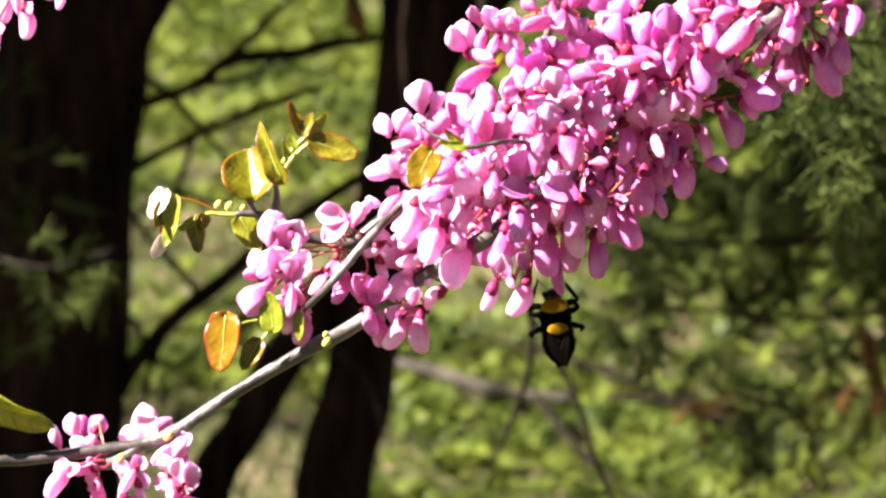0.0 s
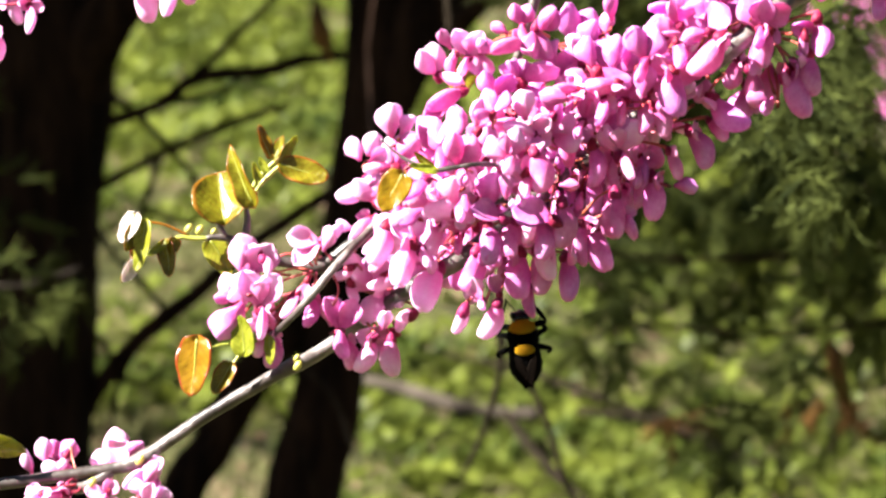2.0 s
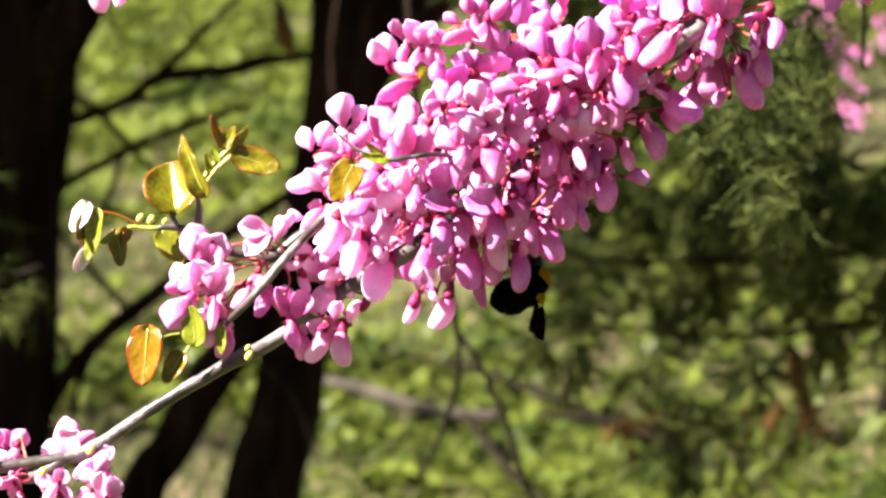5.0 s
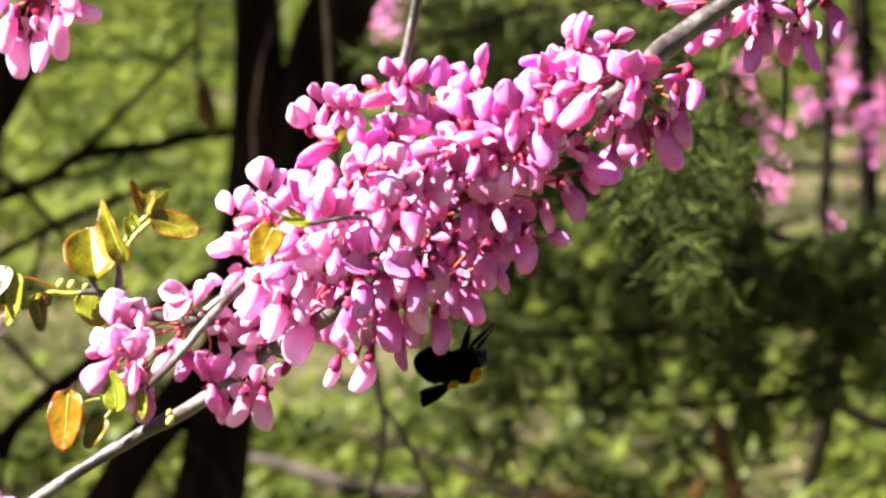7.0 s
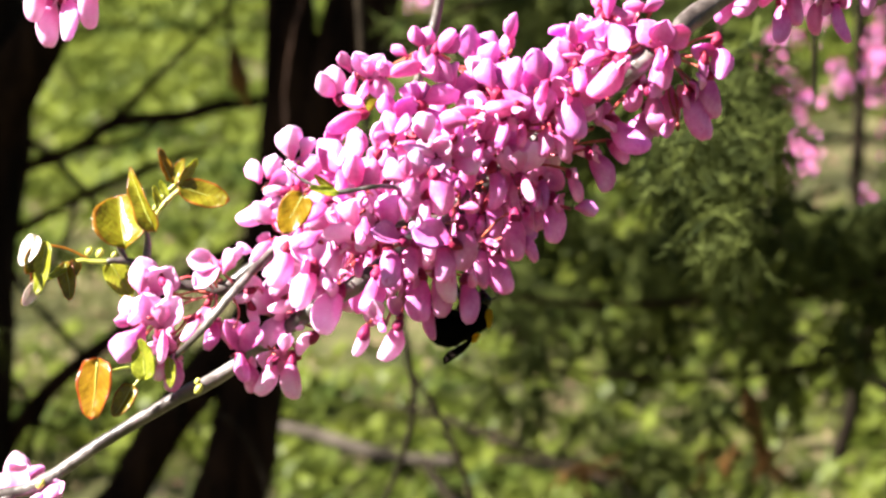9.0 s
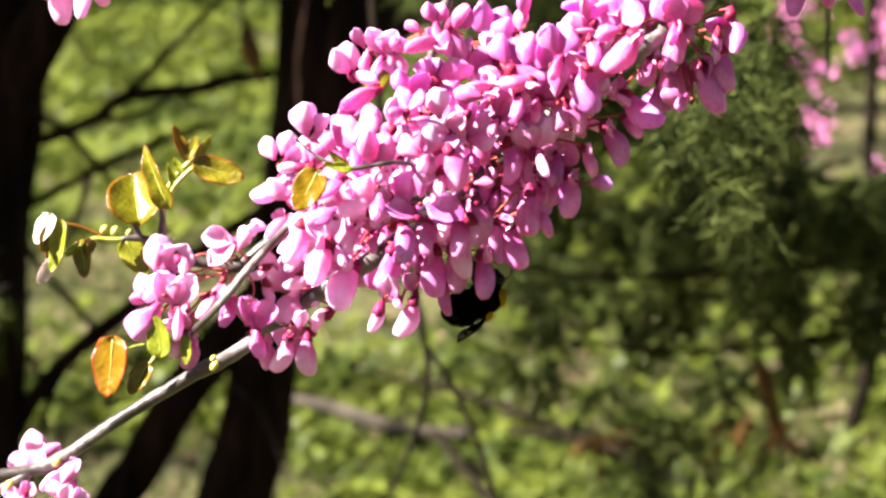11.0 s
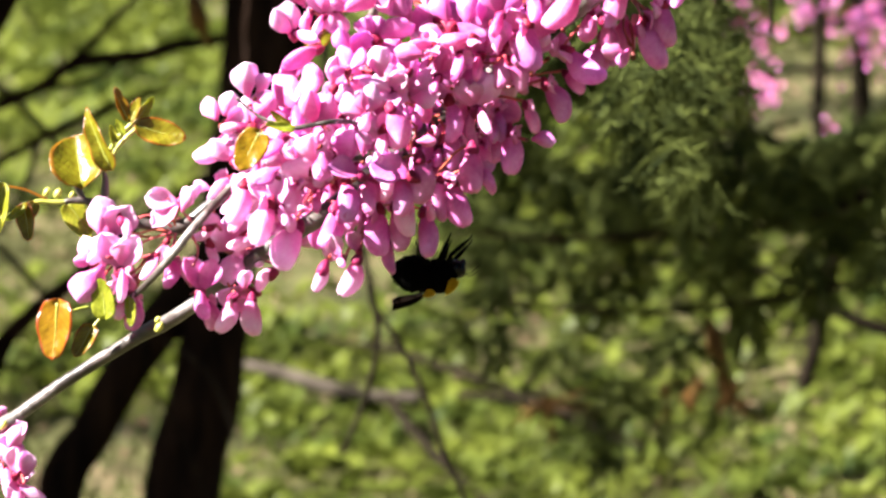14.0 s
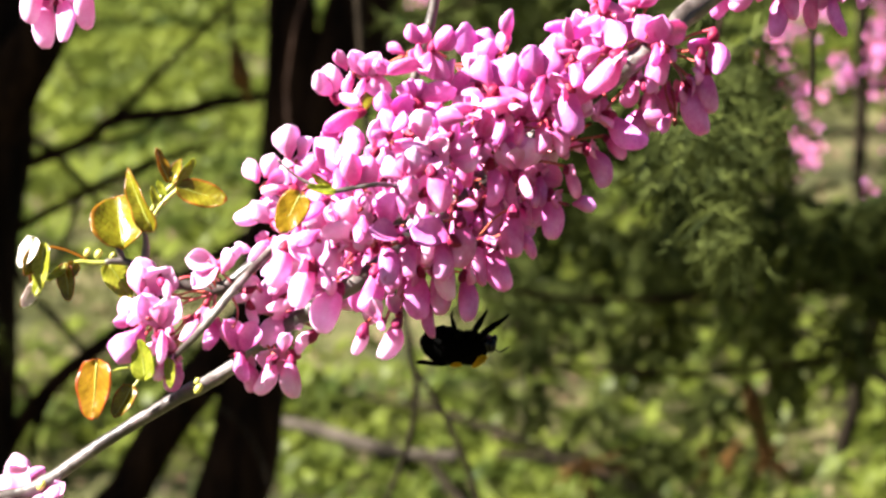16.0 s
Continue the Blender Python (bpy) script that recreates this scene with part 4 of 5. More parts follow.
def leaf(base, tip, wide, mat, fold=0.4, curl=0.2, turn=0.0, depth=D - 0.012, lean=0.0, label="", swell=0.66):
    """A leaf from its base spot to its tip spot; turn rolls it on its length, lean tips it towards the viewer, swell above 0.7 rounds its tip."""
    o = redbud.matrix_basis.translation
    a, b = at(base[0], base[1], depth), at(tip[0], tip[1], depth - lean)
    y = (b - a).normalized()
    z = (-AHEAD - y * (-AHEAD).dot(y)).normalized()
    x = y.cross(z)
    r = Matrix((x, y, z)).transposed() @ Matrix.Rotation(radians(turn), 3, "Y")
    s = (b - a).length
    me = leaf_mesh("leaf", wide * D * STEP / s, fold, curl, mat, swell)
    blade = piece("leaf", me, redbud, label, Matrix.Translation(a - o) @ r.to_4x4() @ Matrix.Diagonal((s, s, s, 1)))
    bm = bmesh.new()
    tube(bm, [(Vector((0, t, curl * (t - 0.3) ** 2 + 0.012 * math.sin(9 * t) + 0.004)), 0.020 * (1.05 - t)) for t in (-0.02, 0.2, 0.4, 0.6, 0.8, 0.97)], 5, 0.0, 2)
    part("midrib", bm, SHOOT, blade)


leaf((450, 349), (438, 266), 98, LEAF, 0.62, 0.10, -4, lean=-0.007, label="broad bronze-green young leaf with a glossy half", swell=0.8)
leaf((499, 318), (453, 216), 38, LEAF, 0.66, -0.25, -28, depth=D - 0.018, label="folded bronze leaf with an orange edge", swell=0.5)
leaf((551, 250), (634, 276), 48, LEAF, 0.16, 0.25, -10, swell=0.9)
leaf((512, 286), (500, 246), 16, LEAF_LIME, 0.4, 0.2, 15)
leaf((524, 262), (512, 236), 14, LEAF_LIME, 0.4, 0.2, -15)
limb("shoot", redbud, [(496, 318, D - 0.012, 9), (510, 290, D - 0.012, 8), (530, 268, D - 0.012, 9), (550, 251, D - 0.012, 7)], SHOOT, 7, 0.1, 5, 300.0)
leaf((530, 235), (508, 180), 22, LEAF_ORANGE, 0.44, 0.2, 30)
leaf((538, 240), (556, 200), 24, LEAF, 0.44, 0.2, -35)
leaf((548, 240), (578, 198), 20, LEAF_LIME, 0.50, 0.1, 25)
leaf((310, 352), (298, 440), 30, LEAF_LIME, 0.39, 0.3, 20, depth=D - 0.016)
leaf((300, 352), (264, 402), 38, LEAF, 0.33, 0.4, -30, lean=0.006)
leaf((300, 356), (284, 436), 46, LEAF, 0.33, 0.3, -50, depth=D - 0.006)
leaf((296, 415), (266, 456), 22, LEAF_ORANGE, 0.22, 0.2, -10)
# the white here is a glossy reflection put into the leaf colour
leaf((292, 338), (268, 388), 34, LEAF_DOWNY_GLOSS, 0.3, 0.3, 20, depth=D - 0.016, label="pale downy and gloss-white leaf just unfolding")
leaf((292, 422), (268, 456), 26, LEAF_DOWNY_GLOSS, 0.3, 0.3, -20, depth=D - 0.014, label="pale downy and gloss-white leaf just unfolding")
leaf((345, 386), (355, 448), 34, LEAF, 0.33, 0.3, 20)
leaf((362, 380), (352, 408), 26, LEAF, 0.33, 0.3, -30)
leaf((350, 385), (312, 412), 16, LEAF_LIME, 0.33, 0.3, 10)
leaf((425, 384), (462, 444), 46, LEAF_LIME, 0.28, 0.2, 10, depth=D - 0.006)
leaf((400, 560), (390, 660), 68, LEAF_ORANGE, 0.22, 0.10, 24, depth=D - 0.018, label="glowing orange-brown young leaf")
leaf((460, 604), (430, 656), 38, LEAF, 0.39, 0.2, 22, depth=D - 0.018)
leaf((484, 584), (478, 516), 44, LEAF_LIME, 0.22, 0.2, -20, depth=D - 0.020)
leaf((528, 556), (530, 605), 20, LEAF_LIME, 0.28, 0.2, 10, depth=D - 0.020)
leaf((764, 268), (728, 334), 56, LEAF_ORANGE, 0.14, 0.2, 10, depth=D - 0.048, label="orange-brown young leaf among the blossom")
leaf((824, 262), (775, 252), 16, LEAF_LIME, 0.39, 0.2, 10, depth=D - 0.046)
leaf((820, 260), (786, 228), 16, LEAF, 0.39, 0.2, -20, depth=D - 0.044)
leaf((-110, 680), (92, 768), 66, LEAF_LIME, 0.25, -0.2, 28, depth=D - 0.006, label="long lime green leaf with pale veins")
leaf((852, 112), (900, 78), 44, LEAF, 0.22, 0.2, 10, depth=D + 0.024)


def spray(node, blooms, seed, near=0.0, d=D):
    """The blossom of one node: across, down, length, lean and sort of each flower."""
    r = random.Random(seed)
    for u, v, size, lean, sort in blooms:
        flower(redbud, u, v, size, lean, sort, (node[0], node[1], d), r, d - near + r.uniform(-0.004, 0.004))


# blossom low on the branch
spray((190, 815), [(106, 856, 77, -40, 0), (140, 826, 66, -95, 4), (166, 838, 50, -10, 0), (178, 880, 61, 10, 0), (226, 852, 50, -30, 3), (248, 868, 44, 20, 2), (220, 905, 53, -5, 0)], 1, 0.006)
spray((190, 800), [(104, 776, 48, -165, 6), (127, 757, 51, -164, 6), (156, 754, 48, 170, 5), (164, 770, 42, -30, 2), (150, 788, 48, -112, 6), (256, 752, 74, 166, 5), (288, 758, 48, 142, 6), (240, 778, 56, -90, 6)], 51, -0.008)
spray((290, 800), [(294, 806, 54, -62, 1), (320, 792, 54, 150, 6), (300, 830, 44, -92, 6), (322, 836, 54, 170, 6), (336, 842, 48, 175, 6), (310, 872, 60, 0, 3), (345, 892, 52, 60, 1), (318, 905, 58, 5, 0)], 2, 0.006)
# round the fork
spray((605, 440), [(478, 412, 60, -178, 6), (502, 410, 78, 174, 5), (520, 426, 46, 20, 2), (452, 466, 50, -158, 6), (452, 486, 46, -102, 6), (490, 472, 66, 170, 6), (515, 472, 74, 176, 5), (518, 518, 66, -160, 5), (500, 534, 66, -70, 0), (467, 528, 80, -28, 6), (530, 580, 66, -4, 0), (564, 498, 60, -34, 2), (598, 510, 64, -8, 0), (592, 476, 40, -10, 6), (592, 392, 64, -82, 5), (628, 382, 52, 164, 6)], 3, 0.018)
spray((690, 470), [(660, 440, 48, -62, 2), (692, 368, 66, -42, 0), (664, 356, 36, -120, 6), (720, 410, 76, -20, 0), (680, 432, 52, -120, 6), (704, 446, 72, -150, 5), (728, 455, 62, -62, 2), (676, 474, 48, 20, 2), (716, 506, 76, -42, 0), (656, 516, 66, 172, 5), (636, 512, 60, -176, 6), (666, 586, 62, 14, 0), (772, 526, 60, -42, 2), (714, 546, 66, -96, 6), (736, 532, 50, 150, 6), (696, 586, 74, -26, 0), (745, 592, 74, 3, 0)], 4, 0.014)
# upper left of the dense part
spray((885, 60), [(823, 67, 60, -168, 5), (855, 74, 44, -20, 0), (885, 38, 56, 176, 5), (846, 28, 46, -160, 6), (841, 136, 78, -66, 0), (821, 162, 50, -72, 6), (917, 42, 44, -85, 6), (903, 74, 48, -4, 5), (953, 44, 74, -80, 0), (979, -14, 42, 178, 5), (939, 8, 38, -130, 6)], 40, 0.016)
# raised petals along the top
spray((1040, 40), [(1023, -2, 50, 130, 6), (1005, 40, 62, 4, 5), (1083, 4, 80, 176, 5), (1101, 30, 62, 168, 6), (1141, -26, 60, 172, 6), (1125, 2, 44, -170, 6), (1118, 52, 74, 166, 5), (1139, 54, 66, 176, 6), (1083, 48, 60, 178, 3), (1035, 62, 64, 166, 6), (1061, 78, 74, 175, 6), (1007, 94, 74, 112, 6), (973, 88, 54, 178, 5), (935, 108, 54, 170, 5), (917, 104, 42, -150, 6)], 41, 0.016)
# leaf twig and the flank below it
spray((800, 250), [(683, 218, 56, -162, 6), (707, 216, 46, 166, 6), (719, 236, 42, 132, 6), (721, 258, 56, -85, 2), (745, 178, 64, -175, 6), (775, 184, 42, 142, 6), (763, 224, 74, 160, 6), (745, 228, 54, -170, 6), (677, 292, 74, -58, 0), (709, 292, 56, -160, 3), (823, 192, 80, -164, 5), (863, 174, 64, 176, 6)], 42, 0.026)
# middle of the mass, raised petals
spray((930, 260), [(875, 228, 66, 166, 5), (913, 212, 60, 178, 6), (947, 214, 64, -170, 5), (903, 162, 62, 170, 6), (925, 138, 50, 176, 5), (781, 294, 76, -60, 0), (753, 272, 36, -52, 6), (835, 294, 54, 160, 6), (865, 302, 64, 166, 5), (905, 286, 56, 150, 3), (967, 250, 64, -86, 0), (1005, 264, 82, 12, 0), (973, 286, 52, 178, 5)], 43, 0.034)
# centre, keels pointing every way
spray((1110, 150), [(1048, 126, 70, -80, 4), (1119, 110, 66, -84, 0), (1115, 158, 62, -14, 0), (1163, 110, 66, 172, 5), (1189, 106, 64, -176, 6), (1193, 164, 80, -5, 0), (1220, 176, 66, 22, 0), (1249, 126, 92, 8, 0), (1149, 204, 68, 178, 3), (988, 192, 64, -170, 6), (1014, 188, 68, 142, 6), (991, 152, 46, 172, 5), (1028, 142, 50, -170, 6)], 44, 0.022)
# hanging keels in the shade
spray((1080, 210), [(1057, 188, 64, 8, 0), (1064, 220, 86, -10, 0), (1089, 184, 50, 60, 6), (1101, 254, 82, 0, 4), (1101, 304, 78, 2, 4), (1193, 234, 64, 172, 5), (1145, 264, 78, 2, 4), (1187, 264, 66, 8, 0), (1245, 254, 60, 20, 4), (1288, 226, 84, 24, 0), (1207, 312, 86, 0, 0), (1265, 290, 46, 92, 6), (1323, 192, 56, 40, 0)], 45, 0.012)
# tip of the mass beside the stem
spray((1310, 30), [(1299, -76, 64, -174, 6), (1319, -60, 56, 66, 0), (1319, -92, 36, 150, 6), (1357, -64, 50, -100, 0), (1387, -66, 44, 118, 6), (1349, -42, 46, -92, 6), (1353, -18, 56, -80, 6), (1269, -12, 66, -70, 0), (1249, -16, 50, -160, 6), (1303, -12, 84, -8, 5), (1223, 12, 62, -92, 6), (1239, 24, 52, 88, 2)], 46, 0.012)
# blossom lying over the stem
spray((1320, 40), [(1197, 38, 66, 178, 5), (1173, 38, 52, -150, 6), (1253, 58, 56, 8, 0), (1303, 58, 96, -40, 0), (1267, 88, 64, -108, 6), (1283, 22, 54, -80, 6), (1393, -18, 66, -168, 5), (1423, -12, 62, 100, 6), (1409, 48, 74, -10, 0), (1387, 58, 76, -8, 6), (1209, 84, 64, 174, 5), (1229, 78, 54, -150, 6)], 47, 0.024)
# lower flank, lit from the side
spray((850, 380), [(723, 392, 84, -20, 0), (769, 428, 90, -20, 0), (813, 472, 98, -24, 0), (819, 388, 74, -26, 0), (785, 372, 66, -160, 5), (773, 332, 64, -78, 6), (759, 344, 56, -96, 6), (843, 338, 96, -95, 0), (873, 328, 52, 0, 6), (915, 392, 82, 0, 0), (959, 384, 76, -6, 0), (883, 438, 84, -20, 0)], 48, 0.034)
# lower middle
spray((960, 330), [(913, 338, 62, -110, 6), (923, 302, 66, 172, 6), (949, 292, 52, 176, 6), (977, 298, 58, -10, 3), (997, 338, 76, -112, 6), (1043, 358, 90, -5, 0), (1009, 384, 84, 0, 0), (918, 526, 78, -26, 0), (866, 524, 62, -24, 2), (889, 474, 46, -140, 5), (925, 464, 44, -150, 6)], 49, 0.036)
# lowest keels
spray((1010, 400), [(973, 448, 90, 0, 0), (1005, 442, 88, 4, 0), (1054, 454, 92, 2, 4), (1141, 342, 90, 0, 0), (1085, 394, 84, 0, 0), (1115, 402, 88, 18, 0), (1025, 420, 80, 0, 0), (993, 494, 66, 0, 4), (1163, 362, 60, 30, 0), (1059, 292, 40, 80, 6), (973, 332, 60, 0, 0)], 50, 0.018)
spray((1412, 20), [(1478, 8, 50, -100, 6), (1505, 28, 70, 6, 6), (1478, 40, 48, 0, 2), (1489, 94, 84, 8, 0), (1469, 124, 104, 12, 0), (1423, 108, 76, 10, 6), (1398, 108, 64, 40, 6), (1399, 144, 48, -100, 6), (1419, 152, 40, -10, 6), (1345, 160, 96, 52, 0), (1349, 92, 64, -20, 0), (1448, 98, 44, 10, 2), (1423, 22, 44, 20, 2)], 11, 0.012)
spray((1340, -20), [(1300, -10, 56, 160, 3), (1265, -30, 52, -120, 3), (1230, -20, 54, -100, 1), (1230, 30, 56, 170, 5), (1330, -40, 50, 170, 6)], 12, -0.004)
# filling behind, inside the mass
r18 = random.Random(18)
for i in range(130):
    t = r18.random()
    u, v = 760 + t * 560 + max(-60, min(60, r18.gauss(0, 40))), 350 - t * 300 + max(-80, min(90, r18.gauss(0, 55)))
    flower(redbud, u, v, r18.uniform(54, 72), r18.choice((0, 10, -20, 165, -80, 150, -140)), r18.choice((0, 1, 3, 5, 5)), (u + 20, v - 40, D), r18, D + r18.uniform(0.004, 0.026))
for i in range(52):
    t = r18.random()
    u, v = 850 + t * 330, 415 - 110 * t + r18.uniform(-50, 55) * (1 - abs(2 * t - 1) * 0.5)
    flower(redbud, u, v, r18.uniform(60, 76), r18.gauss(4, 10), r18.choice((0, 0, 0, 4)), (u, v - 60, D), r18, D + r18.uniform(-0.004, 0.014))
# small raised petals over the face of the mass
for i in range(38):
    t = r18.random()
    u, v = 770 + t * 480 + r18.uniform(-50, 50), 330 - t * 270 + r18.uniform(-70, 60)
    flower(redbud, u, v, r18.uniform(48, 62), r18.choice((165, -165, 175, -150, 150, -110, 120)), r18.choice((5, 6, 6, 3)), (u, v + 40, D), r18, D - 0.016 - 0.014 * (1 - abs(2 * t - 0.7)) + r18.uniform(-0.004, 0.004))
# blossom hanging in from above
spray((30, -40), [(12, 10, 70, -10, 0), (44, 40, 64, 4, 0), (-6, 70, 62, -4, 0), (30, 0, 60, 20, 1), (104, -10, 60, 0, 0), (80, -30, 56, 20, 1)], 19, 0.0, 1.67)
spray((360, -180), [(318, -48, 104, -4, 0), (346, -52, 92, 4, 4), (388, -78, 96, 2, 0), (298, -84, 84, -16, 0), (352, -112, 76, 10, 2), (430, -122, 72, 70, 0), (400, -150, 70, 30, 1), (280, -140, 70, -30, 1)], 20, 0.0, 1.67)
spray((1690, -110), [(1612, -40, 88, -6, 4), (1640, -66, 78, 4, 4), (1682, -48, 74, -14, 4), (1722, -40, 88, 14, 4), (1754, -90, 92, 14, 4), (1600, -90, 66, -50, 1), (1704, -100, 60, 10, 2), (1660, -110, 66, 60, 1), (1630, -120, 60, 10, 2)], 21, 0.0, 1.64)
spray((1560, -130), [(1521, -62, 70, -40, 0), (1552, -80, 80, -30, 0), (1500, -130, 66, -130, 1), (1470, -150, 60, 150, 1), (1590, -150, 70, 20, 1)], 22, -0.01)

# blossom of the second redbud
r23 = random.Random(23)
for u, v, n, ru, rv in ((1578, -10, 18, 30, 60), (1605, 60, 10, 36, 26), (1630, 155, 12, 28, 30), (1756, -30, 14, 22, 70), (1806, 50, 16, 30, 76), (1832, 20, 10, 24, 70), (1691, 22, 5, 24, 20), (1745, 240, 4, 14, 18), (945, -142, 22, 44, 40), (1030, -84, 6, 20, 14), (1186, -58, 5, 28, 10), (1490, 30, 5, 16, 22), (1640, -90, 8, 30, 30)):
    for _ in range(4 * n):
        flower(sapling, u + r23.gauss(0, ru * 0.65), v + r23.gauss(0, rv * 0.65), r23.uniform(11, 16), r23.uniform(-70, 70), r23.choice((2, 2, 6, 6, 4)), None, r23, RD + r23.uniform(-0.12, 0.12))


# ---- bees ----
def hairs(bm, centre, radii, count, long, rng, keep=lambda p: True):
    """Short tapered hairs all over an ellipsoid."""
    made = 0
    while made < count:
        n = Vector((rng.gauss(0, 1), rng.gauss(0, 1), rng.gauss(0, 1))).normalized()
        if not keep(n):
            continue
        made += 1
        p = Vector(centre) + Vector((n.x * radii[0], n.y * radii[1], n.z * radii[2])) * 0.96
        w = (n + Vector((rng.gauss(-0.25, 0.3), rng.gauss(0, 0.3), rng.gauss(0, 0.3)))).normalized()
        s = w.orthogonal().normalized()
        q = w.cross(s)
        r = long * 0.09
        ring = [bm.verts.new(p + (s * math.cos(a) + q * math.sin(a)) * r) for a in (0, 2.1, 4.2)]
        top = bm.verts.new(p + w * long * rng.uniform(0.6, 1.1))
        for i in range(3):
            bm.faces.new((ring[i], ring[(i + 1) % 3], top))


def make_bee(name, label, pelt, k=0.00098):
    """A stout bee in millimetres: x to the head, z to the back. Returns it, its two wings and its abdomen."""
    r = random.Random(7)
    bee = holder(name, (0, 0, 0), label, "bee")
    S = Matrix.Diagonal((k, k, k, 1))
    black, shell, yellow = FUZZ, BLACK, pelt
    back_hair = TAWNY if pelt is TAWNY else black
    bm = bmesh.new()
    blob(bm, (0, 0, 0), (4.7, 4.2, 4.6), None, 12, 18)
    blob(bm, (-3.4, 0, -0.4), (3.4, 4.1, 4.5), None, 10, 16)
    hairs(bm, (-3.4, 0, -0.4), (3.4, 4.1, 4.5), 700, 0.7, r)
    hairs(bm, (0, 0, 0), (4.6, 4.1, 4.5), 1300, 0.8, r)
    part("thorax", bm, back_hair, bee, "hairy thorax", S)
    for name, centre, radii, mid, half, across, text in (("collar", (0, 0, 0), (4.8, 4.3, 4.7), 0.56, 0.34, 0.72, "band of bright hair behind the head"), ("rear_band", (-3.4, 0, -0.3), (3.5, 4.25, 4.75), 0.08, 0.34, 0.54, "second band of bright hair at the rear of the thorax")):
        bm = bmesh.new()
        blob(bm, centre, [q * 1.03 for q in radii], None, 26, 36)
        inside = lambda p: p.z > 0 and ((p.x - mid + 0.10 * p.y * p.y) / half) ** 2 + (p.y / across) ** 2 < 1
        unit = lambda v: Vector([(v[i] - centre[i]) / radii[i] / 1.03 for i in range(3)])
        bmesh.ops.delete(bm, geom=[f for f in bm.faces if not inside(unit(f.calc_center_median()))], context="FACES")
        hairs(bm, centre, [q * 1.03 for q in radii], 1100, 1.0, r, inside)
        part(name, bm, yellow, bee, text, S)
    bm = bmesh.new()
    blob(bm, (4.9, 0, -1.2), (2.2, 2.4, 2.6), Matrix.Rotation(radians(25), 3, "Y"), 10, 14)
    blob(bm, (6.0, 2.0, -0.8), (1.0, 0.8, 1.7), None, 8, 10)
    blob(bm, (6.0, -2.0, -0.8), (1.0, 0.8, 1.7), None, 8, 10)
    blob(bm, (6.6, 0, -2.4), (0.8, 1.1, 1.2), None, 6, 8)
    part("head", bm, shell, bee, "", S)
    bm = bmesh.new()

    def ringed(p):
        f = 1 + 0.035 * math.cos(p.x * 16)
        return Vector((p.x, p.y * f, p.z * f))

    made = bmesh.ops.create_uvsphere(bm, u_segments=20, v_segments=26, radius=1.0)["verts"]
    for v in made:
        p = Vector((v.co.z, v.co.y, -v.co.x))
        p = ringed(p)
        taper = 1.0 - 0.28 * max(0.0, -p.x) ** 2
        v.co = Vector((p.x * 5.9 - 4.4, p.y * 4.4 * taper, p.z * 5.0 * taper - 0.7 - 0.6 * max(0.0, -p.x) ** 2))
    hairs(bm, (-4.4, 0, -0.6), (5.6, 4.1, 4.5), 1500, 0.6, r)
    belly = part("abdomen", bm, black, bee, "black ringed abdomen")
    belly.scale = (k, k, k)
    wings = []
    for side in (1, -1):
        bm = bmesh.new()
        rows = []
        for j in range(13):
            t = j / 12
            lead = 0.7 * math.sin(math.pi * t ** 0.8) ** 0.6 if 0 < j < 12 else 0.05
            trail = -(0.5 + 2.9 * t ** 0.8) * max(0.0, 1 - t ** 5) ** 0.5 if j < 12 else -0.05
            rows.append([bm.verts.new((-9.2 * t, side * (lead + (trail - lead) * i / 5), 0.10 * math.sin(i * 2.2) + 0.25 * math.sin(t * 5))) for i in range(6)])
        for a, b in zip(rows, rows[1:]):
            for i in range(5):
                bm.faces.new((a[i], a[i + 1], b[i + 1], b[i]))
        bmesh.ops.solidify(bm, geom=bm.faces[:], thickness=0.10)
        wings.append(part("wing", bm, WING, bee, "smoky dark wing"))
        wings[-1].scale = (k, k, k)
    for side in (1, -1):
        for x0, knee, footp in ((2.6, (3.6, 6.3, -3.8), (9.4, 3.2, -8.2)), (0.2, (1.4, 6.2, -4.6), (4.0, 5.0, -9.0)), (-2.2, (-3.6, 6.8, -4.2), (-4.8, 6.4, -8.2))):
            bm = bmesh.new()
            kn, ft = Vector((knee[0], knee[1] * side, knee[2])), Vector((footp[0], footp[1] * side, footp[2]))
            tube(bm, [(Vector((x0, 2.2 * side, -2.6)), 0.7), ((Vector((x0, 2.2 * side, -2.6)) + kn) / 2 + Vector((0, 0, 0.3)), 0.85), (kn, 0.55), ((kn + ft) / 2, 0.62), (kn * 0.25 + ft * 0.75, 0.34), (ft, 0.24), (ft + Vector((0.6, 0.3 * side, -0.9)), 0.12)], 7, 0.1, 3, 1.0)
            part("leg", bm, black, bee, "", S)
        bm = bmesh.new()
        tube(bm, [(Vector((6.6, 1.0 * side, 0.2)), 0.14), (Vector((8.0, 1.9 * side, 0.9)), 0.12), (Vector((9.2, 2.8 * side, 0.3)), 0.13), (Vector((10.6, 3.4 * side, -0.6)), 0.11)], 6, 0.0, 3)
        part("antenna", bm, shell, bee, "", S)
    return bee, wings, belly


def bee_pose(u, v, d, head, back):
    """The pose of a bee whose thorax is at a grid spot. head, back: directions as (right, up, towards the viewer)."""
    w = lambda q: (RIGHT * q[0] + UP * q[1] - AHEAD * q[2])
    x = w(head).normalized()
    z = w(back)
    z = (z - x * z.dot(x)).normalized()
    y = z.cross(x)
    return Matrix.Translation(at(u, v, d)) @ Matrix((x, y, z)).transposed().to_4x4()


bumblebee, bee_wings, bee_belly = make_bee("bumblebee", "large black bumblebee with yellow bands clinging under the blossom", YELLOW)
